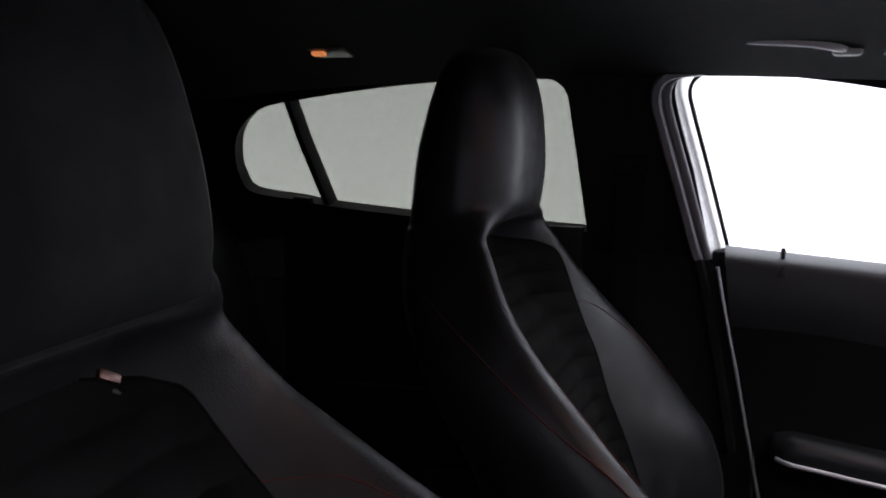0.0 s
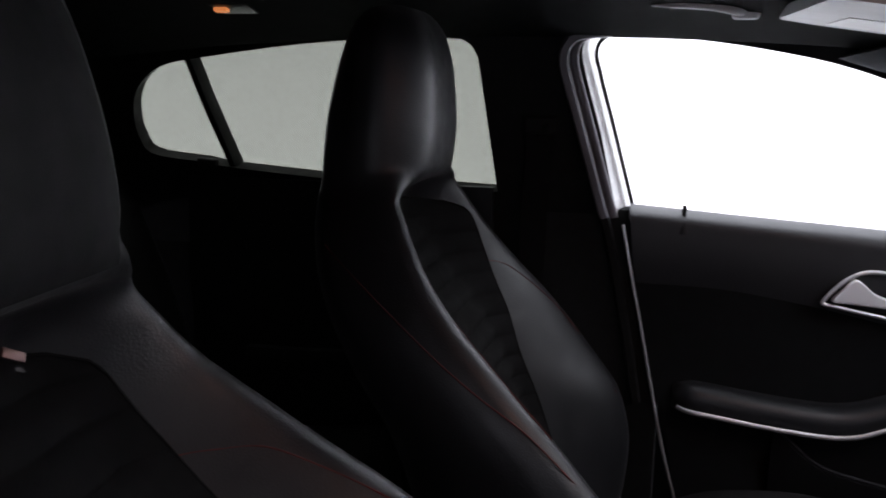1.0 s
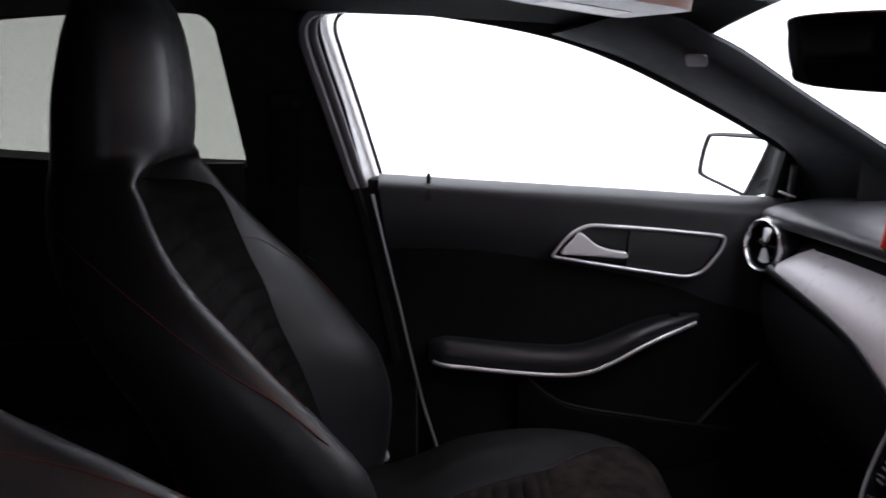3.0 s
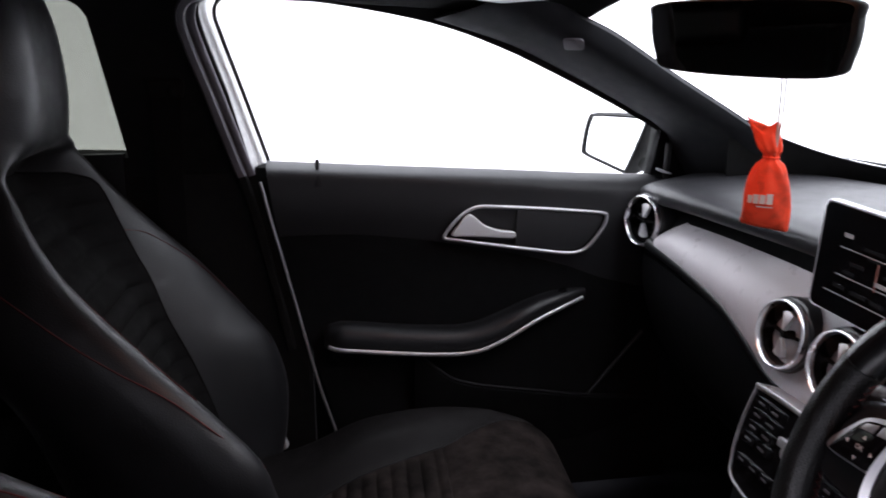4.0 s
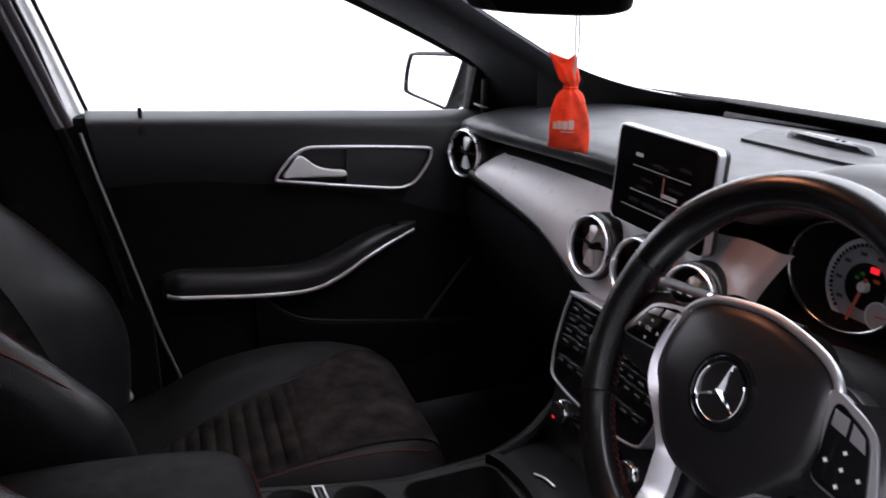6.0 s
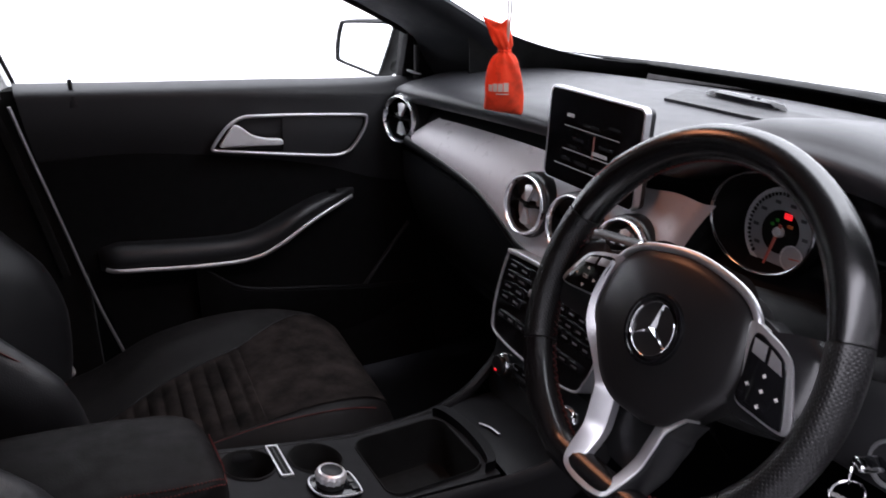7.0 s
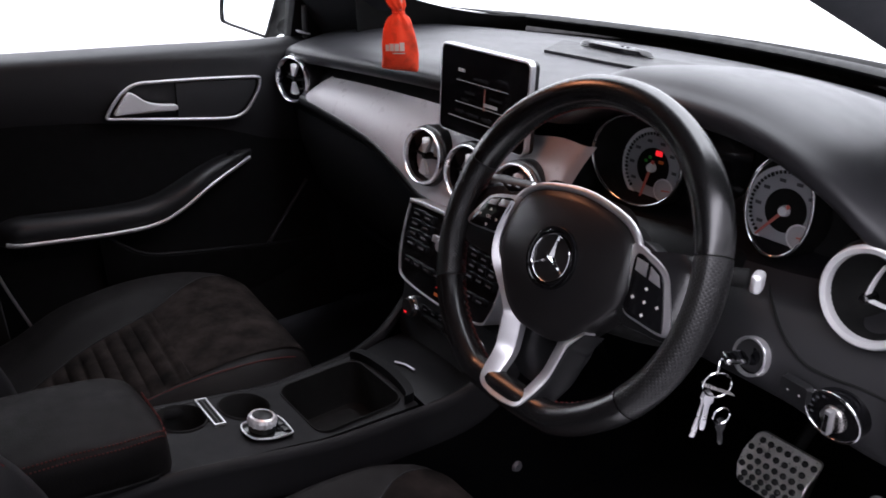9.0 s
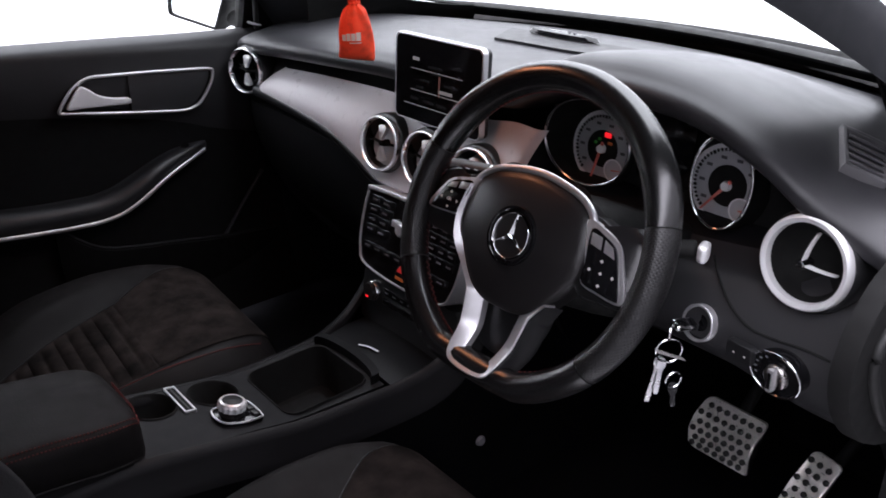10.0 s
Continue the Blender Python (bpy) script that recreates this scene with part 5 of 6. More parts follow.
# ---- steering wheel ----
def steering_wheel():
    t = thing("steering_wheel", "black leather steering wheel with satin silver spokes and dark red stitching", "steering wheel")
    m = facing((0.0, -0.390, 0.930), 25)

    def rim_point(a, r):
        x, y = r * math.cos(a), r * math.sin(a)
        low = -0.162 + (r - 0.172) * 0.9
        if y < low:
            y = low - (low - y) * 0.25
        return Vector((x, y, 0))

    def section(a0, a1, mat, name):
        n = max(8, int(abs(a1 - a0) / 2))
        rings = []
        for i in range(n + 1):
            a = radians(a0 + (a1 - a0) * i / n)
            c = rim_point(a, 0.1725)
            out = c.normalized()
            grip = 1.0 + 0.10 * math.exp(-((math.degrees(a) % 360 - 35) / 16) ** 2) + 0.10 * math.exp(-((math.degrees(a) % 360 - 145) / 16) ** 2)
            edge = 0.985 if i in (0, n) else 1.0
            rings.append([m @ (c + out * math.cos(b) * 0.0168 * grip * edge + Vector((0, 0, 1)) * math.sin(b) * 0.0184 * grip * edge) for b in [2 * math.pi * j / 20 for j in range(20)]])
        bm = loft(rings)
        if mat == LEATHER_PERF:
            uv = bm.loops.layers.uv.new("map")
            bm.verts.index_update()
            for f in bm.faces:
                js = [l.vert.index % 20 for l in f.loops]
                for l, j in zip(f.loops, js):
                    row = l.vert.index // 20
                    l[uv].uv = (row * abs(a1 - a0) / n * radians(1) * 0.1715 / 0.0033, (20 if j == 0 and 19 in js else j) * 0.0055 / 0.0033)
        return part(name, bm, mat, t)
    section(18, 160, LEATHER_WORN, "rim_top")
    section(160.4, 209, LEATHER_PERF, "rim_grip")
    section(209.4, 322, LEATHER_WORN, "rim_bottom")
    section(322.4, 377.6, LEATHER_PERF, "rim_grip")

    for a0, a1 in ((30, 150), (162, 208), (211, 250), (290, 320), (324, 376)):
        zig = []
        n = int((a1 - a0) / 1.3)
        for i in range(n + 1):
            a = radians(a0 + (a1 - a0) * i / n)
            c = rim_point(a, 0.1725)
            out = c.normalized()
            b = radians(180 + (10 if i % 2 else -14) - 20)
            zig.append(m @ (c + out * math.cos(b) * 0.0175 + Vector((0, 0, 1)) * -math.sin(b) * 0.0191))
        part("stitching", tube(zig, 0.0008, 5), STITCH, t, "dark red cross stitching")

    # airbag pad
    half = [(0.030, 0.0605), (0.062, 0.0525), (0.081, 0.039), (0.0895, 0.020), (0.0930, -0.008), (0.0890, -0.027), (0.073, -0.052), (0.050, -0.0785), (0.026, -0.0905)]
    shape = catmull([(0, 0.0635)] + half + [(0, -0.092)] + [(-x, y) for x, y in reversed(half)], 72, True)
    ring = lambda k, z: [m @ Vector((x * k, -0.010 + (y + 0.010) * k, z)) for x, y in shape]
    part("airbag_pad", loft([ring(0.97, -0.035), ring(1.0, -0.010), ring(0.99, 0.000), ring(0.96, 0.0035), ring(0.86, 0.0065), ring(0.68, 0.0100), ring(0.45, 0.0135), ring(0.20, 0.0155), ring(0.02, 0.016)]), HUBSKIN, t, "smooth black airbag pad")
    surround = [(x * 1.03, -0.010 + (y + 0.010) * 1.03) for x, y in shape]
    upper = [p for p in surround[36:] + surround[:36] if p[1] > -0.020]
    part("silver_frame", tube([m @ Vector((x, y, 0.000)) for x, y in upper], 0.0042, 10, up=(1, 0, 0.3), taper=[min(1.0, 0.1 + 0.18 * min(i, len(upper) - 1 - i)) for i in range(len(upper))]), SATIN, t, "thin satin silver line over the pad")
    wheel = m
    m = wheel @ Matrix.Translation((0, -0.009, 0))
    # emblem: a plain ring with three arms in a dished seat
    e = part("emblem_seat", revolve([(0.034, 0.010), (0.033, 0.0185), (0.030, 0.019), (0.027, 0.014), (0, 0.0135)], 48, m), GLOSS, t)
    part("emblem_ring", revolve([(0.0262, 0.013), (0.0262, 0.0175), (0.0252, 0.0185), (0.0242, 0.0175), (0.0242, 0.013)], 56, m), CHROME, e, "chrome emblem ring")
    for k in range(3):
        mm = m @ Matrix.Rotation(radians(90 + 120 * k), 4, "Z")
        rows = [[mm @ Vector(p) for p in ((d, -w, 0.0145), (d, 0, h), (d, w, 0.0145))] for d, w, h in ((-0.001, 0.0042, 0.0215), (0.008, 0.0028, 0.0195), (0.024, 0.0006, 0.0165))]
        part("emblem_arm", loft(rows), CHROME, e)

    m = wheel
    # lower twin spoke: one flat satin piece, open in the middle
    rise = [(0.0905, 0.028, 0.0022), (0.0948, 0.010, 0.0032), (0.0968, -0.010, 0.0037), (0.0930, -0.029, 0.0042), (0.0830, -0.047, 0.0060)]
    arm = [(0.0640, -0.0660, 0.0060), (0.0520, -0.0765, 0.0105), (0.0440, -0.0860, 0.0128), (0.0410, -0.100, 0.0130), (0.0378, -0.118, 0.0127), (0.0346, -0.136, 0.0120), (0.0315, -0.151, 0.0110), (0.0265, -0.1620, 0.0092), (0.012, -0.1660, 0.0083)]
    line = [np.array(p) for p in catmull([(x, y, w * min(1, 0.3 + max(0, -0.066 - y) / 0.020)) for x, y, w in arm] + [(0.0, -0.1665, 0.0082)] + [(-x, y, w) for x, y, w in reversed(rise + arm)], 100)]
    rows, skirt = [], []
    for i, p in enumerate(line):
        d = line[min(i + 1, 99)][:2] - line[max(i - 1, 0)][:2]
        nx, ny = np.array((-d[1], d[0])) / np.hypot(*d)
        f = min(max((-0.120 - p[1]) / 0.045, 0), 1)
        up = 0.003 + 0.017 * f * f * (3 - 2 * f) + 0.0035 * min(max((p[1] + 0.055) / 0.02, 0), 1)
        g = min(1.0, p[2] / 0.0115)
        rows.append([m @ Vector((p[0] + nx * p[2] * k, p[1] + ny * p[2] * k, up + h)) for k, h in ((-1.05, -0.020), (-1.05, -0.0105 * g), (-0.9, -0.0085 * g), (0.36, 0.0010), (0.46, 0.0), (0.46, -0.018))])
        skirt.append([m @ Vector((p[0] + nx * p[2] * k, p[1] + ny * p[2] * k, up + h)) for k, h in ((0.30, -0.020), (0.46, -0.0012), (0.56, -0.0016), (0.70, -0.0050), (1.20, -0.026), (1.0, -0.034))])
    part("spoke_skirt", loft(skirt), PLASTIC, t, "black outer flank of the lower spoke")
    part("lower_spoke", loft(rows), SATIN, t, "satin silver twin lower spoke running up round the pad", 25)
    part("spoke_back", plate(catmull([(-0.05, -0.075), (0.05, -0.075), (0.03, -0.14), (-0.03, -0.14)], 30, True), 0.014, m @ Matrix.Translation((0, 0, -0.022)), 0.003), PLASTIC_SMOOTH, t)

    for s in (-1, 1):
        turn = lambda pts: pts if s > 0 else pts[::-1]
        fy = lambda y: y if s > 0 else 0.725 * y + 0.008
        body = turn(catmull([(s * 0.078, 0.038), (s * 0.110, 0.036), (s * 0.150, 0.022), (s * 0.160, 0.0), (s * 0.156, -0.034), (s * 0.120, -0.040), (s * 0.086, -0.034)], 40, True))
        part("side_spoke", plate(body, 0.024, m @ Matrix.Translation((0, 0, -0.003)), 0.004), PLASTIC_SMOOTH, t)
        cap = turn(catmull([(x, fy(y)) for x, y in [(s * 0.080, 0.036), (s * 0.104, 0.034), (s * 0.127, 0.024), (s * 0.139, 0.006), (s * 0.152, -0.022), (s * 0.148, -0.033), (s * 0.120, -0.032), (s * 0.097, -0.027), (s * 0.093, -0.005)]], 48, True))
        wing = [[m @ Vector((s * x, fy(y), z)) for x, y, z in row] for row in (
            [(0.098, 0.0350, 0.001), (0.118, 0.0425, -0.004), (0.134, 0.0455, -0.012), (0.140, 0.046, -0.022)],
            [(0.122, 0.0265, 0.002), (0.138, 0.0310, -0.002), (0.152, 0.0330, -0.010), (0.158, 0.033, -0.022)],
            [(0.137, 0.0080, 0.002), (0.149, 0.0105, -0.001), (0.160, 0.0110, -0.008), (0.166, 0.011, -0.022)],
            [(0.150, -0.0200, 0.002), (0.156, -0.0200, -0.001), (0.164, -0.0200, -0.008), (0.168, -0.020, -0.022)],
            [(0.147, -0.0330, 0.001), (0.152, -0.0380, -0.003), (0.158, -0.0420, -0.010), (0.160, -0.044, -0.022)])]
        part("spoke_wing", loft([catmull(col, 16) for col in zip(*wing)], False, False), GLOSS_SOFT, t, "smooth black flank between the buttons and the rim")
        cx = s * 0.118
        b = part("button_frame", plate(cap, 0.008, m @ Matrix.Translation((0, 0, 0.004)), 0.002), SATIN, t, "satin silver button surround")
        low = turn(catmull([(x, fy(y)) for x, y in [(s * 0.0905, 0.0290), (s * 0.108, 0.0268), (s * 0.1250, 0.0190), (s * 0.1335, 0.004), (s * 0.1455, -0.0265), (s * 0.142, -0.0308), (s * 0.120, -0.0292), (s * 0.0985, -0.0250), (s * 0.0955, -0.006)]], 48, True))
        part("button_pad", plate(low, 0.004, m @ Matrix.Translation((0, 0, 0.0062)), 0.001), GLOSS, b, "glossy black button pad")
        for pts in ([(0.0915, 0.0275), (0.1075, 0.0255), (0.1105, 0.0110), (0.0940, 0.0140)], [(0.1095, 0.0250), (0.1235, 0.0190), (0.1300, 0.0070), (0.1125, 0.0106)]):
            part("button", plate(turn([(s * x, fy(y)) for x, y in pts[::-1]]), 0.004, m @ Matrix.Translation((0, 0, 0.0064)), 0.0015), SATIN, b)
        if s < 0:
            for dx, dy, a in ((0, 0.0025, 0), (-0.0145, -0.010, 90), (0.0135, -0.010, -90), (0, -0.0225, 180)):
                mm = m @ Matrix.Translation((cx + dx, fy(dy), 0.0066)) @ Matrix.Rotation(radians(a), 4, "Z")
                part("arrow", plate([(-0.0020, -0.0012), (0.0020, -0.0012), (0, 0.0022)], 0.0004, mm), PRINT, b)
        else:
            for dx, dy in ((-0.003, 0.002), (-0.0145, -0.010), (0.0, -0.010), (0.015, -0.010), (0.002, -0.0225)):
                for mmv in ((0.0019, 0.0005), (0.0005, 0.0019)):
                    part("symbol", plate([(-mmv[0], -mmv[1]), (mmv[0], -mmv[1]), (mmv[0], mmv[1]), (-mmv[0], mmv[1])], 0.0004 + 0.0001 * (mmv[0] > 0.001), m @ Matrix.Translation((cx + dx, dy, 0.0066 + 0.0001 * (mmv[0] > 0.001)))), PRINT, b)
    f = bpy.data.curves.new("ok_writing", "FONT")
    f.body, f.size, f.align_x, f.align_y, f.extrude = "OK", 0.0058, "CENTER", "CENTER", 0.0001
    f.materials.append(PRINT)
    w = new("ok_writing", f)
    w.matrix_world = m @ Matrix.Translation((-0.118, 0.0009, 0.0066))
    w.parent = t
    # column shroud
    part("column_shroud", loft([[m @ Vector((x, y, z)) for x, y in rounded(w2, h2, 0.03, 6, 0, -0.01)] for z, w2, h2 in ((-0.030, 0.10, 0.10), (-0.06, 0.12, 0.12), (-0.12, 0.13, 0.13), (-0.26, 0.15, 0.14))]), DARK, t)
    part("hub_back", loft([[m @ Vector((x, y, z)) for x, y in rounded(w2, w2 * 0.9, 0.03)] for z, w2 in ((-0.008, 0.15), (-0.02, 0.14), (-0.035, 0.09))]), DARK, t)
    return t


steering_wheel()


def stalk(a, b, r, name, label, mat):
    t = thing(name, label, "stalk")
    a, b = Vector(a), Vector(b)
    part("lever", tube([a, a.lerp(b, 0.3), a.lerp(b, 0.7), a.lerp(b, 0.97), b], r, 14, flat=0.75, taper=[0.7, 0.8, 1.0, 1.1, 0.9]), mat, t)
    return t, a, b


s1, sa, sb = stalk((0.098, -0.36, 0.948), (0.068, -0.198, 0.938), 0.0125, "indicator_stalk", "black column stalk with a chrome band", PLASTIC)
part("band", tube([sa.lerp(sb, 0.61), sa.lerp(sb, 0.63)], 0.0125, 16, flat=0.8), CHROME, s1, "chrome band")
part("end_cap", tube([sa.lerp(sb, 0.985), sa.lerp(sb, 1.02)], 0.0118, 16, flat=0.8), PLASTIC_SMOOTH, s1)
for k in (0.72, 0.80, 0.88):
    part("legend", box((0.003, 0.006, 0.0012), Matrix.Translation(sa.lerp(sb, k) + Vector((-0.0125, 0, 0.004)))), GREY_INK, s1)
s2, sa, sb = stalk((0.085, -0.45, 0.905), (0.128, -0.528, 0.914), 0.012, "gear_stalk", "black column gear lever with a pale end button", DARK)
part("end_button", box((0.022, 0.012, 0.021), pose(0.127, -0.538, 0.914, 0, 0, 0) @ Matrix.Rotation(radians(20), 4, "Z"), 0.006, 3), POLISHED, s2, "pale silver end button")


def ignition():
    m = facing((0.150, -0.529, 0.813), 14, 8) @ Matrix.Diagonal((0.80, 0.80, 1, 1))
    t = thing("ignition_switch", "ignition lock with a chrome ring in the lower dash", "ignition")
    part("ring", revolve([(0.0280, -0.012), (0.0280, 0.001), (0.0268, 0.0022), (0.0242, 0.0018), (0.0236, -0.006)], 44, m), SATIN, t, "satin chrome ring")
    part("lock", revolve([(0.0238, -0.003), (0.020, -0.014), (0.013, -0.015), (0.0125, -0.004), (0, -0.003)], 32, m), GLOSS, t)
    k = thing("key_bunch", "car key and loose keys on split rings in the ignition", "keys")
    part("key_head", box((0.010, 0.020, 0.036), m @ Matrix.Translation((0.0, 0, 0.024)) @ Matrix.Rotation(radians(62), 4, "Z"), 0.005, 3), CHROME, k, "chrome and black key head")
    part("key_grip", box((0.012, 0.015, 0.026), m @ Matrix.Translation((0.0, 0, 0.021)) @ Matrix.Rotation(radians(62), 4, "Z"), 0.004, 2), GLOSS, k)
    o = m @ Vector((-0.006, -0.002, 0.040))

    def split_ring(c, r, turn, w=0.0011):
        mm = Matrix.Translation(c) @ Matrix.Rotation(radians(turn), 4, "Z")
        part("split_ring", tube([mm @ Vector((r * math.cos(a), 0, r * math.sin(a))) for a in np.linspace(0, 2 * math.pi, 36, endpoint=False)], w, 6, True, up=(0, 1, 0)), CHROME, k, "steel split ring")
    split_ring(o + Vector((0, 0, -0.010)), 0.0105, 30)
    split_ring(o + Vector((0.000, -0.001, -0.034)), 0.0155, -35)
    split_ring(o + Vector((0.004, -0.009, -0.072)), 0.0105, -20)

    def loose_key(c, length, lean, mat):
        mm = Matrix.Translation(c) @ Matrix.Rotation(radians(-40), 4, "Z") @ Matrix.Rotation(radians(lean), 4, "Y")
        bow = catmull([(-0.0045, 0.0), (-0.0055, -0.009), (-0.0028, -0.016), (-0.0028, -length), (0.0, -length - 0.003), (0.0028, -length), (0.0028, -0.016), (0.0055, -0.009), (0.0045, 0.0), (0, 0.003)], 40, True)
        part("loose_key", plate(bow, 0.002, mm @ Matrix.Rotation(radians(90), 4, "X"), 0.0004), mat, k, "steel key")
    loose_key(o + Vector((-0.004, 0.004, -0.048)), 0.044, 4, SILVER)
    loose_key(o + Vector((-0.002, 0.008, -0.048)), 0.058, 10, SILVER)
    loose_key(o + Vector((0.005, -0.008, -0.079)), 0.030, -6, GLOSS)
    part("tag", plate([(-0.018, 0.006), (0.016, -0.008), (0.020, -0.012), (-0.016, 0.000)], 0.002, Matrix.Translation(o + Vector((0, -0.002, -0.036))) @ Matrix.Rotation(radians(-40), 4, "Z") @ Matrix.Rotation(radians(90), 4, "X")), STEEL, k)


ignition()


def light_switch():
    m = facing((0.146, -0.632, 0.797), -2, 8)
    t = thing("light_switch", "rotary headlamp switch in a chrome-edged oval", "light switch")
    oval = [(0.031 * math.cos(a), 0.0245 * math.sin(a)) for a in np.linspace(0, 2 * math.pi, 44, endpoint=False)]
    part("face", plate(oval, 0.02, m @ Matrix.Translation((0, 0, 0.004)), 0.002), GLOSS, t)
    part("ring", tube([m @ Vector((x * 1.02, y * 1.02, 0.004)) for x, y in oval], 0.0016, 8, True, up=(1, 0, 0)), CHROME, t, "thin chrome ring")
    k = part("knob", revolve([(0.0, 0.006), (0.012, 0.0055), (0.0140, 0.0035), (0.0145, 0.0)], 36, m @ Matrix.Translation((0.003, -0.001, 0.004))), STEEL, t, "silver rotary knob")
    part("knob_bar", box((0.0075, 0.028, 0.009), m @ Matrix.Translation((0.003, -0.001, 0.0125)), 0.002), SATIN, k)
    part("knob_mark", box((0.0045, 0.020, 0.0006), m @ Matrix.Translation((0.003, -0.001, 0.0172))), GLOSS, k)
    for a in (120, 140, 160, 180, 200):
        part("legend", box((0.003, 0.002, 0.0004), m @ Matrix.Translation((0.024 * math.cos(radians(a)), 0.0195 * math.sin(radians(a)), 0.0044))), GREY_INK, t)
    p = thing("switch_plate", "small black blank switch plate in the lower dash", "switch")
    part("face", plate(rounded(0.032, 0.022, 0.003), 0.01, facing((0.143, -0.590, 0.806), -3, 6) @ Matrix.Translation((0, 0, 0.005)), 0.001), PLASTIC_SMOOTH, p)
    for x in (-0.006, 0.008):
        part("legend", box((0.002, 0.002, 0.0004), facing((0.143, -0.590, 0.806), -3, 6) @ Matrix.Translation((x, -0.001, 0.0053))), PRINT, p)


light_switch()


# ---- pedals ----
def pedal(name, label, o, tilt, w, h, rows, cols, yaw=0, roll=0, curve=6.0):
    t = thing(name, label, "pedal", "pedals")
    m = Matrix.Translation(o) @ Matrix.Rotation(radians(yaw), 4, "Z") @ facing((0, 0, 0), tilt) @ Matrix.Rotation(radians(roll), 4, "Z")
    bend = lambda x, y: Vector((x, y, 0.006 - curve * y ** 2))
    out = rounded(w, h, 0.010)
    bm = plate(out, 0.006, None, 0.0015)
    bmesh.ops.subdivide_edges(bm, edges=bm.edges[:], cuts=2, use_grid_fill=True)
    for v in bm.verts:
        v.co.z += bend(v.co.x, v.co.y).z
    bm.transform(m)
    part("plate", bm, PEDAL, t, "brushed steel pedal plate")
    for r in range(rows):
        for c in range(cols):
            x = (c + 0.5 + (0.25 if r % 2 else -0.25)) / cols * w * 0.92 - w * 0.46
            y = (r + 0.5) / rows * h * 0.9 - h * 0.45
            stud = revolve([(0, 0.0020), (0.0036, 0.0018), (0.0048, 0.0008), (0.0048, -0.001)], 12, m @ Matrix.Translation(bend(x, y)))
            part("rubber_stud", stud, RUBBER, t)
    part("lever", tube([m @ Vector((0, 0, -0.040)), m @ Vector((0, 0.05, -0.06)), m @ Vector((0, 0.20, -0.13)), m @ Vector((0, 0.34, -0.30))], 0.010, 8), DARK, t)


pedal("brake_pedal", "steel brake pedal with black rubber studs", (0.396, -0.451, 0.476), 26, 0.104, 0.092, 6, 7, 4, -3, 18.0)
pedal("accelerator_pedal", "steel accelerator pedal with black rubber studs", (0.41, -0.579, 0.422), 32, 0.048, 0.16, 9, 3, 0, -8, 4.0)
structure(part("floor_bolt", revolve([(0, 0.006), (0.007, 0.0055), (0.010, 0.0)], 20, pose(0.149, -0.163, 0.427, 90, 0, 0)), SEAL), "grey round fastener on the console side", "fastener")


# ---- centre console ----
FLANK = [(-0.80, 0.088, 0.617), (-0.40, 0.088, 0.614), (-0.35, 0.088, 0.608), (-0.30, 0.089, 0.598), (-0.20, 0.094, 0.578), (-0.12, 0.099, 0.565), (0.0, 0.108, 0.562), (0.06, 0.120, 0.570), (0.12, 0.134, 0.600), (0.16, 0.140, 0.650), (0.20, 0.143, 0.76), (0.24, 0.143, 0.80), (0.50, 0.143, 0.80)]


# height of the console's top along it: level ahead, rising towards the armrest
TOP = [(-0.80, 0.620), (-0.40, 0.617), (-0.35, 0.611), (-0.30, 0.601), (-0.20, 0.581), (-0.13, 0.567), (-0.11, 0.566), (0.6, 0.566)]


def sloped(ob):
    """Lifts a level part by the rise of the console's top."""
    for v in ob.data.vertices:
        v.co.z += smooth_at(TOP, v.co.x) - 0.566
    return ob


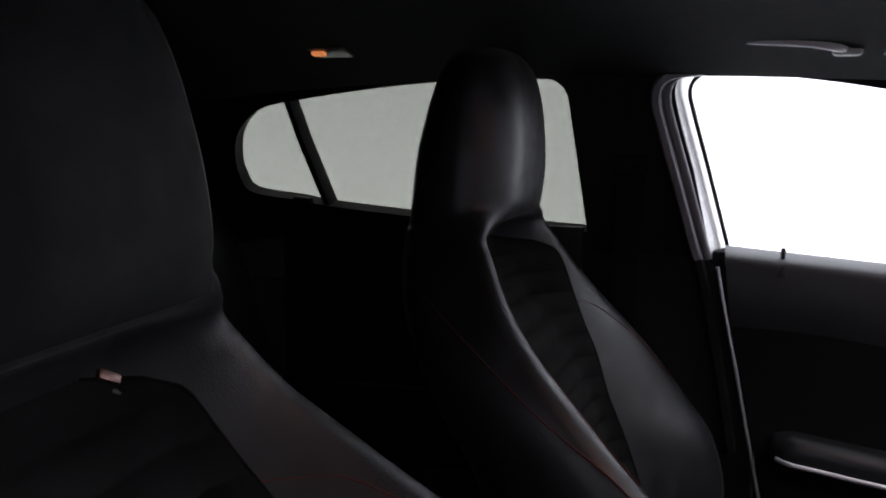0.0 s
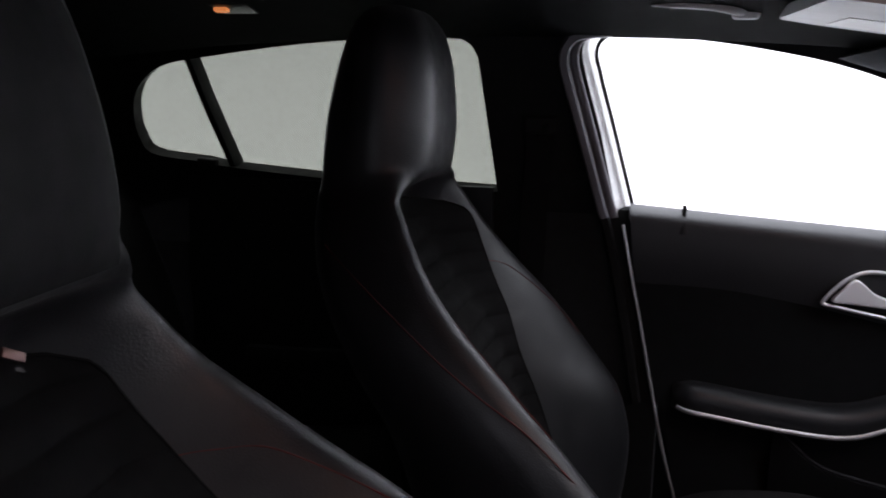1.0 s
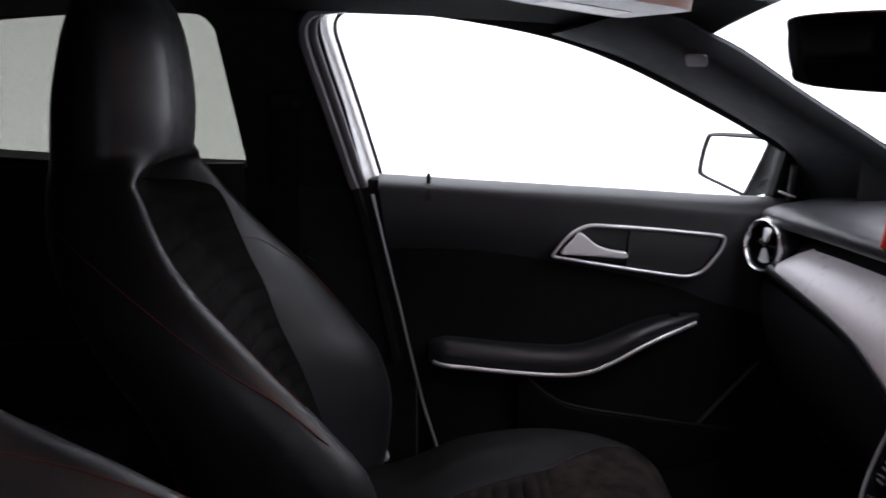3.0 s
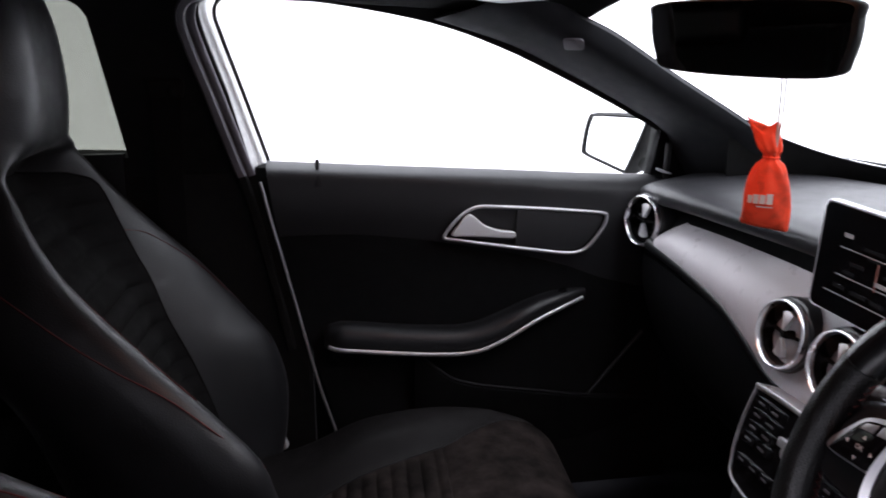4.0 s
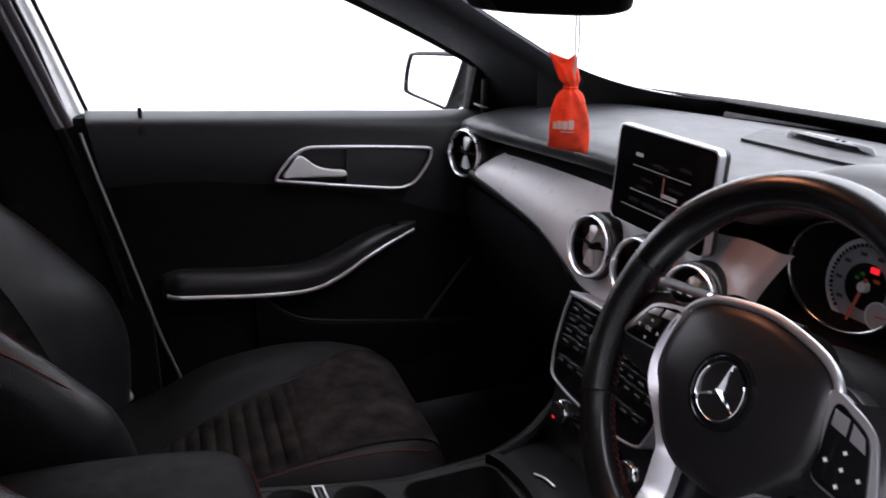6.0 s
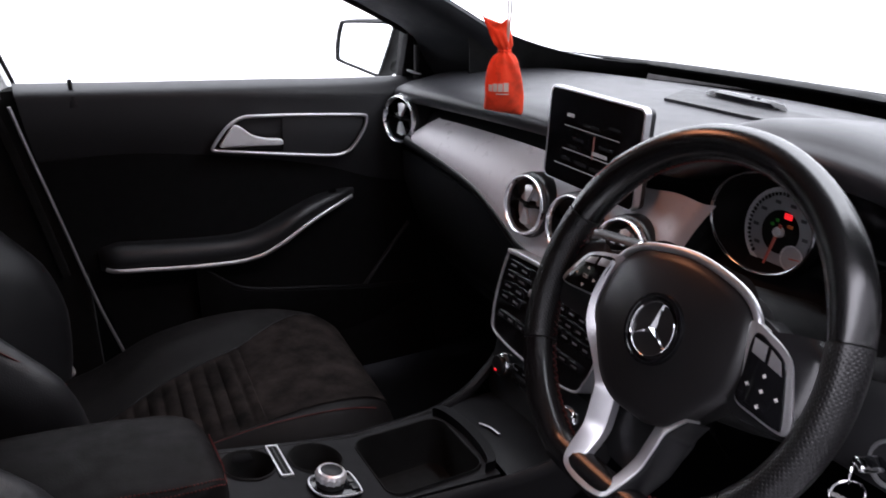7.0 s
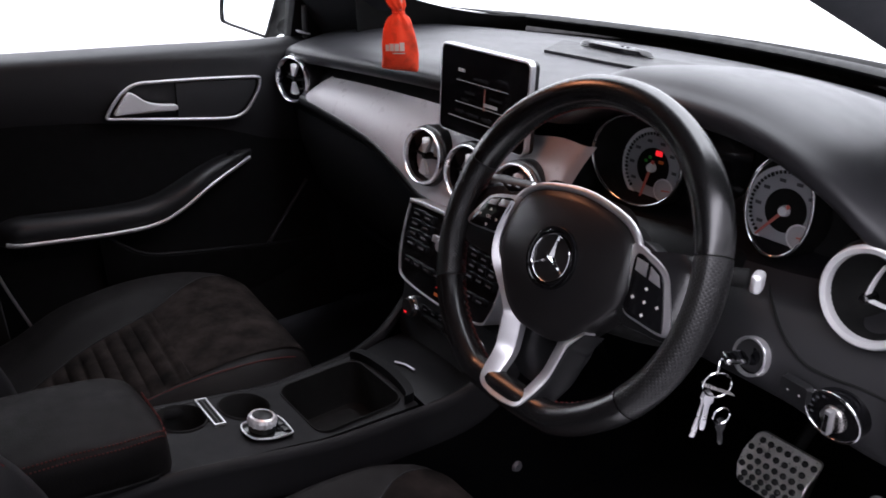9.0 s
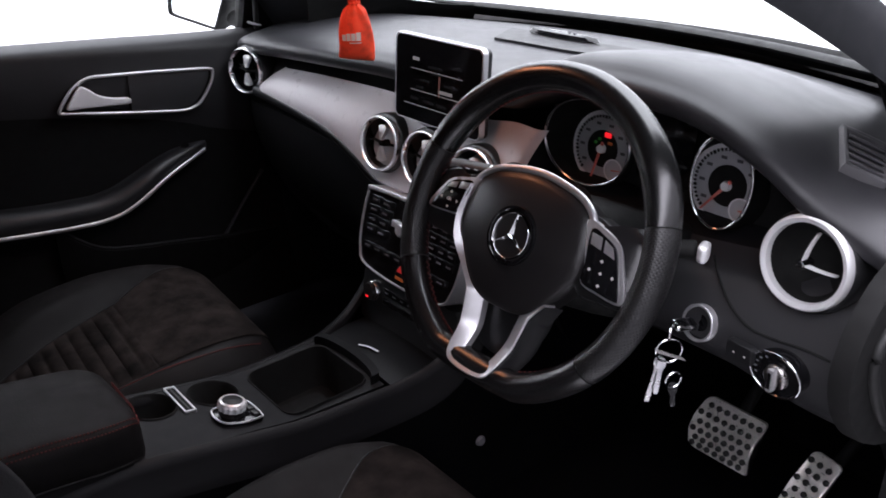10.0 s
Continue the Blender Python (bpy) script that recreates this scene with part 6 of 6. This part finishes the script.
def centre_console():
    t = thing("centre_console", "black centre console with two cup holders and an open tray", "centre console")
    for s in (-1, 1):
        rings = []
        for x in np.linspace(-0.80, 0.48, 90):
            w, z = smooth_at(FLANK, x)
            rings.append([(x, s * (w - 0.018), z - 0.012), (x, s * (w - 0.016), z - 0.001), (x, s * (w - 0.010), z + 0.003), (x, s * (w - 0.002), z), (x, s * (w + 0.003), z - 0.010), (x, s * (w + 0.006), z - 0.035), (x, s * (w + 0.010), z - 0.040), (x, s * (w + 0.014), z - 0.06)])
        part("flank", loft(rings, False, False), CONSOLE, t)
        lower = [[(r[-1][0], r[-1][1], r[-1][2] + 0.004), (r[-1][0], r[-1][1] + s * 0.010, 0.45), (r[-1][0], r[-1][1] + s * 0.018, 0.305)] for r in rings]
        part("flank_carpet", loft(lower, False, False), CARPET, t, "black carpeted lower console side")
    cups = [(-0.301, 0.042, 0.0345), (-0.2085, 0.040, 0.0355)]
    hole = rounded(0.143, 0.142, 0.022, 6, -0.072, 0.0)
    top = [(0.012, -0.092)] + [(x, 0.088) for x in np.linspace(0.012, -0.80, 40)] + [(x, -0.080) for x in np.linspace(-0.80, -0.12, 34)]
    sloped(part("top_plate", plate(top, 0.004, Matrix.Translation((0, 0, 0.565)), 0, [circle(r, 36, x, y) for x, y, r in cups] + [hole]), CONSOLE, t))
    for x, y, r in cups:
        sloped(part("cup_holder", revolve([(r + 0.003, 0.0005), (r + 0.001, 0.002), (r - 0.001, 0.0), (r - 0.003, -0.06), (r - 0.006, -0.066), (0, -0.067)], 40, Matrix.Translation((x, y, 0.566))), DARK, t))
    rim = [(x, y, 0.567) for x, y in hole]
    ring = lambda k, z: [(-0.072 + (x + 0.072) * k, y * k, z) for x, y, _ in rim]
    part("tray", loft([ring(1.03, 0.566), ring(1.02, 0.570), ring(0.995, 0.569), ring(0.97, 0.51), ring(0.90, 0.495), ring(0.05, 0.494)], True, "end"), DARK, t)
    part("tray_mat", plate(rounded(0.085, 0.10, 0.018, 6, -0.07, 0.0), 0.003, Matrix.Translation((0, 0, 0.499)), 0.001), DARK, t)
    for i in range(2):
        sloped(part("divider", plate(rounded(0.0028, 0.075, 0.0013, 3, -0.266 + i * 0.0145, 0.042), 0.006, Matrix.Translation((0, 0, 0.569)), 0.0008), SATIN, t, "satin chrome divider between the cup holders"))
    sloped(part("divider_rib", plate(rounded(0.0022, 0.070, 0.001, 3, -0.2588, 0.042), 0.004, Matrix.Translation((0, 0, 0.5685))), PLASTIC_SMOOTH, t))
    sloped(part("divider_slot", plate(rounded(0.011, 0.072, 0.002, 3, -0.2588, 0.042), 0.003, Matrix.Translation((0, 0, 0.5675))), DARK, t))
    for y in (0.005, 0.079):
        sloped(part("divider", plate(rounded(0.0170, 0.0028, 0.0012, 3, -0.2588, y), 0.005, Matrix.Translation((0, 0, 0.5692)), 0.0006), SATIN, t))
    # rolling shutter wall ahead of the tray, and the compartment lid
    wall = [(0.004 + 0.018 * math.cos(a) - 0.01, 0.080 * math.sin(a) * 1.0) for a in np.linspace(-math.pi / 2, math.pi / 2, 20)]
    part("tray_wall", loft([[(x, y, z) for x, y in wall + [(x + 0.014, y) for x, y in reversed(wall)]] for z in (0.515, 0.572, 0.580)]), LID, t)
    part("compartment_lid", sheet(lambda u, v: (0.022 + 0.10 * v, (u - 0.5) * (0.185 + 0.04 * v), 0.560 + 0.006 * math.sin(math.pi * u) + 0.004 * math.sin(math.pi * v) - 0.004 * v), 20, 14, 0.006), LID, t, "dark compartment lid")
    part("lid_accent", tube(catmull([(0.044, 0.022, 0.5705), (0.052, 0.004, 0.5715), (0.055, -0.018, 0.5715)], 14), 0.0020, 8, flat=0.6), SATIN, t, "small bright lid pull")


centre_console()


def armrest():
    t = thing("armrest", "black leather centre armrest with dark red double stitching", "armrest")
    prof = [(-0.80, 0.60, 0.692), (-0.78, 0.9, 0.706), (-0.72, 1.0, 0.712), (-0.57, 1.0, 0.707), (-0.47, 1.0, 0.698), (-0.42, 1.0, 0.690), (-0.385, 0.99, 0.684), (-0.363, 0.95, 0.677), (-0.352, 0.86, 0.667), (-0.347, 0.70, 0.656)]
    wide = lambda x: smooth_at([(-0.80, 0.8), (-0.77, 1), (-0.42, 1), (-0.398, 0.985), (-0.381, 0.95), (-0.366, 0.88), (-0.355, 0.78), (-0.347, 0.58)], x)
    rings = []
    for x in list(np.linspace(-0.80, -0.40, 36)) + list(np.linspace(-0.394, -0.347, 18)):
        k, z = smooth_at(prof, x)
        w = 0.093 * wide(x)
        b = z - 0.062 + (1 - k) * 0.02
        rings.append([(x, yy, zz) for yy, zz in catmull([(-w * 0.55, z), (0, z + 0.003), (w * 0.55, z), (w * 0.88, z - 0.002), (w * 0.985, z - 0.012), (w, (z + b) / 2), (w * 0.97, b + 0.004), (w * 0.8, b), (-w * 0.8, b), (-w * 0.97, b + 0.004), (-w, (z + b) / 2), (-w * 0.985, z - 0.012), (-w * 0.88, z - 0.002)], 44, True)])
    part("pad", loft(rings), LEATHER_SOFT, t)
    part("box", box((0.41, 0.165, 0.12), Matrix.Translation((-0.575, 0, 0.605)), 0.008), PLASTIC, t)
    for dz, kk in ((0.0012, 0.895), (0.0062, 0.955)):
        run = np.linspace(-0.76, -0.350, 60)
        path = [(x, -0.093 * wide(x) * kk - 0.0012, smooth_at(prof, x)[1] - dz) for x in run]
        path += [(-0.3475 + dz * 0.1, y, smooth_at(prof, -0.353)[1] - dz * 0.8) for y in np.linspace(-0.035, 0.04, 12)]
        pts = [Vector(p) for p in catmull(path, 220)]
        bm = bmesh.new()
        for i in range(0, 218, 2):
            tube([pts[i], pts[i + 1]], 0.0010, 5, bm=bm)
        part("stitching", bm, STITCH, t, "dark red stitching")


armrest()


def controller():
    t = thing("control_knob", "chrome rotary control knob on the console", "control knob")
    m = Matrix.Translation((-0.211, -0.034, 0.584)) @ Matrix.Rotation(radians(11), 4, "Y") @ Matrix.Diagonal((0.9, 0.95, 1, 1))
    shape = catmull([(-0.031, 0.018), (-0.034, 0.0), (-0.026, -0.020), (0.0, -0.029), (0.028, -0.028), (0.036, -0.020), (0.036, 0.018), (0.028, 0.026), (0.0, 0.028), (-0.022, 0.026)], 50, True)
    part("pad", plate(shape, 0.006, m @ Matrix.Translation((0, 0, 0.004)), 0.0015), GLOSS, t)
    part("edge", tube([m @ Vector((x, y, 0.004)) for x, y in shape], 0.0014, 6, True), SATIN, t, "satin chrome outline")
    part("knob_base", revolve([(0.0205, 0.004), (0.0205, 0.010), (0.018, 0.0115)], 44, m @ Matrix.Translation((-0.004, 0.004, 0))), PLASTIC_SMOOTH, t)
    bm = bmesh.new()
    rows = []
    for r, z in ((0.0205, 0.010), (0.0228, 0.012), (0.0236, 0.019), (0.0220, 0.0235), (0.0185, 0.0250), (0.0175, 0.0240)):
        rows.append([m @ Vector((-0.004 + 0.9 * r * (1 + (0.09 if i % 4 < 2 and 0.011 < z < 0.022 else 0)) * math.cos(2 * math.pi * i / 56), 0.004 + 0.9 * r * (1 + (0.09 if i % 4 < 2 and 0.011 < z < 0.022 else 0)) * math.sin(2 * math.pi * i / 56), z)) for i in range(56)])
    part("knob_ring", loft(rows, True, False), POLISHED, t, "ribbed chrome knob ring", 20)
    part("knob_top", revolve([(0.0160, 0.0236), (0.0135, 0.0248), (0, 0.0252)], 36, m @ Matrix.Translation((-0.004, 0.004, 0))), PLASTIC, t)
    part("key", box((0.010, 0.016, 0.004), m @ Matrix.Translation((0.028, 0.006, 0.0045)), 0.001), PLASTIC_SMOOTH, t)
    part("key", box((0.010, 0.014, 0.004), m @ Matrix.Translation((0.028, -0.012, 0.0045)), 0.001), PLASTIC_SMOOTH, t)


controller()


# ---- mirror, freshener, visor, roof fittings ----
def rear_mirror():
    t = thing("rear_view_mirror", "black rear-view mirror above the dash", "rear-view mirror")
    m = facing((0.027, 0.022, 1.247), -4, -26)
    shape = catmull([(-0.122, 0.018), (-0.112, 0.036), (0, 0.040), (0.112, 0.036), (0.122, 0.018), (0.116, -0.018), (0.098, -0.036), (0, -0.040), (-0.098, -0.036), (-0.116, -0.018)], 60, True)
    ring = lambda k, z: [m @ Vector((x * k if abs(k) <= 1 else x + math.copysign(0.122 * (k - 1), x), y * k, z)) for x, y in shape]
    part("housing", loft([ring(0.97, 0.003), ring(1.0, 0.0), ring(1.0, -0.012), ring(0.85, -0.035), ring(0.5, -0.05)]), DARK, t)
    part("mirror_glass", loft([ring(0.955, 0.0036), ring(0.955, 0.001)]), MIRROR, t, "dark reflecting mirror glass")
    part("stem", tube([m @ Vector((0, 0.01, -0.045)), m @ Vector((0, 0.04, -0.075)), (0.125, 0.02, 1.335)], 0.013, 12), PLASTIC, t)
    part("stem_cover", box((0.07, 0.08, 0.05), pose(0.125, 0.02, 1.325, 0, 25, 0), 0.015, 3), PLASTIC, t)


rear_mirror()


def air_freshener():
    t = thing("air_freshener", "red cloth scent pouch tied at the neck hanging from the mirror", "air freshener")
    base = Matrix.Translation((0.069, 0.014, 0)) @ Matrix.Rotation(radians(-34), 4, "Z") @ Matrix.Diagonal((0.92, 0.92, 1, 1))
    # heights, half width, half depth
    rows = [(1.043, 0.026, 0.004), (1.046, 0.0275, 0.008), (1.058, 0.0275, 0.012), (1.075, 0.0265, 0.0135), (1.092, 0.024, 0.0125), (1.104, 0.0205, 0.011), (1.114, 0.0150, 0.0090), (1.120, 0.0085, 0.006),
            (1.1235, 0.0085, 0.006), (1.129, 0.0125, 0.009), (1.138, 0.0145, 0.0095), (1.148, 0.0160, 0.008), (1.156, 0.0175, 0.005), (1.161, 0.0180, 0.003)]
    rings = []
    for z in np.linspace(1.043, 1.161, 44):
        w, d = smooth_at(rows, z)
        r = []
        for i in range(48):
            a = 2 * math.pi * i / 48
            pleat = 1 + 0.10 * math.sin(a * 9 + z * 60) * math.exp(-((z - 1.125) / 0.022) ** 2) + 0.04 * math.sin(a * 5 + z * 90)
            ear = (0.001 + 0.004 * (math.cos(a) < 0)) * abs(math.cos(a)) ** 3 * max(0, (z - 1.140) / 0.021) - 0.012 * (1 - abs(math.cos(a))) * max(0, (z - 1.140) / 0.021) ** 2
            tilt = 0.0035 * math.cos(a) * max(0, (1.06 - z) / 0.02)
            r.append(base @ Vector((w * math.cos(a) * pleat + 0.011 * max(0, (z - 1.125) / 0.03) * -1, d * math.sin(a) * pleat, z + ear - tilt)))
        rings.append(r)
    part("pouch", loft(rings), RED_BAG, t, "red organza pouch")
    part("tie", tube([base @ Vector((0.0092 * math.cos(a), 0.0072 * math.sin(a), 1.1215)) for a in np.linspace(0, 2 * math.pi, 24, endpoint=False)], 0.0009, 6, True), RED_BAG, t)
    for dx in (-0.002, 0.0025):
        part("cord", tube([base @ Vector((0.004, -0.006, 1.125)), base @ Vector((0.006 + dx, -0.004, 1.17)), base @ Vector((0.004 + dx, 0.0, 1.24))], 0.0011, 6), CORD, t, "pale pink hanging cord")
    # the maker's mark as plain bars
    for x, w, h in ((-0.0205, 0.0050, 0.0075), (-0.0145, 0.0062, 0.0088), (-0.0073, 0.0066, 0.0088), (0.0004, 0.0070, 0.0100)):
        part("print_bar", sheet(lambda u, v: base @ Vector((x + w * u, -(smooth_at(rows, 1.070)[1] * math.sqrt(max(0.05, 1 - ((x + w * u) / 0.027) ** 2)) + 0.0012), 1.0715 + h * 1.15 * v)), 4, 2, 0.0004), PRINT, t)
    part("print_line", sheet(lambda u, v: base @ Vector((-0.010 + 0.018 * u, -(0.0130 * math.sqrt(max(0.05, 1 - ((-0.010 + 0.018 * u) / 0.027) ** 2)) + 0.0012), 1.0678 + 0.0011 * v)), 8, 2, 0.0004), PRINT, t)


air_freshener()


def sun_visor():
    t = thing("sun_visor", "grey sun visor folded up with a white label", "sun visor")
    m = pose(-0.205, 0.36, 1.322, 0, 8, 0)
    part("panel", plate(rounded(0.20, 0.34, 0.03), 0.018, m, 0.006), VISOR, t)
    part("label", plate(rounded(0.115, 0.13, 0.004, 3, 0.015, 0.065), 0.0008, m @ Matrix.Translation((0, 0, -0.0185))), LABEL, t, "white paper label")


sun_visor()


def grab_handle(x0, x1, y, z):
    t = thing("grab_handle", "grey folding grab handle on the roof rail", "grab handle")
    pts = catmull([(x0, y + 0.01, z + 0.010), (x0 + 0.015, y - 0.012, z + 0.004), (x0 + 0.05, y - 0.022, z), (x1 - 0.05, y - 0.022, z - 0.004), (x1 - 0.015, y - 0.014, z - 0.010), (x1, y + 0.01, z - 0.010)], 40)
    part("grip", tube(pts, 0.0085, 12, flat=0.8), VISOR, t)
    for x, dz in ((x0, 0.008), (x1, -0.008)):
        part("mount", box((0.038, 0.026, 0.026), pose(x, y + 0.004, z + dz), 0.008, 3), VISOR, t)


grab_handle(-0.505, -0.35, 0.505, 1.338)


def roof_lamp():
    t = thing("roof_lamp", "amber-lit small roof lamp in the rear headliner", "roof lamp")
    part("base", box((0.10, 0.05, 0.014), pose(-1.12, 0.46, 1.338, -14, 0, 0), 0.004), PLASTIC_SMOOTH, t)
    part("lens", box((0.022, 0.012, 0.006), pose(-1.118, 0.452, 1.330, -14, 0, 0), 0.002), AMBER_LAMP, t, "glowing amber lens")
    o = thing("overhead_console", "black overhead console with two warm reading lamps", "roof lamp")
    part("housing", box((0.16, 0.20, 0.03), pose(-0.06, 0.0, 1.372, 0, 6, 0), 0.01, 3), PLASTIC, o)
    for y in (-0.05, 0.05):
        part("lens", revolve([(0, -0.003), (0.018, -0.002), (0.022, 0.004)], 24, pose(-0.06, y, 1.358, 0, 6, 0)), AMBER_LAMP, o, "warm lamp lens")


roof_lamp()
tagl = thing("airbag_tag", "pale grey moulded tag on the windscreen pillar", "label")
tag_turn = Vector((-0.33, -0.59, -0.73)).to_track_quat("Z", "X").to_matrix().to_4x4()
part("plate", plate(rounded(0.026, 0.034, 0.006), 0.004, Matrix.Translation((0.027, 0.556, 1.227)) @ tag_turn @ Matrix.Translation((0, 0, 0.003)), 0.001), SEAL, tagl)


# ---- belt gear and rear fittings ----
belt = thing("seat_belt", "black seat belt with its guide on the pillar between the doors", "seat belt")
part("webbing", loft([[p + d for d in (Vector((-0.023, 0, 0)), Vector((0.023, 0, 0)), Vector((0.023, 0.002, 0)), Vector((-0.023, 0.002, 0)))] for p in [Vector((-0.645, 0.655, 1.15)), Vector((-0.655, 0.680, 1.0)), Vector((-0.66, 0.700, 0.8)), Vector((-0.64, 0.700, 0.45))]]), CLOTH, belt)
part("guide", box((0.058, 0.016, 0.030), pose(-0.645, 0.652, 1.155, -14, 0, 0), 0.006, 3), DARK, belt)
part("guide_pin", revolve([(0, 0.004), (0.008, 0.003), (0.010, 0)], 20, pose(-0.632, 0.642, 1.150, 105, 0, 0)), DARK, belt, "black belt guide pin")
part("tongue", box((0.022, 0.008, 0.016), pose(-0.62, 0.690, 0.862, 0, 25, 0), 0.003), DARK, belt, "small black belt tongue")
pin = thing("rear_lock_pin", "black lock pin at the foot of the rear side window", "lock pin")
part("pin", box((0.040, 0.014, 0.016), pose(-1.275, 0.682, 1.070, 0, 4, 0), 0.005, 3), RUBBER, pin)
buckle = thing("belt_buckle", "grey belt buckle standing up from the rear bench", "belt buckle")
part("body", box((0.035, 0.03, 0.09), pose(-1.12, 0.20, 0.70, 0, 12, 0), 0.008, 3), VISOR, buckle)
part("stem", box((0.02, 0.022, 0.13), pose(-1.145, 0.20, 0.60, 0, 12, 0), 0.004, 2), DARK, buckle)
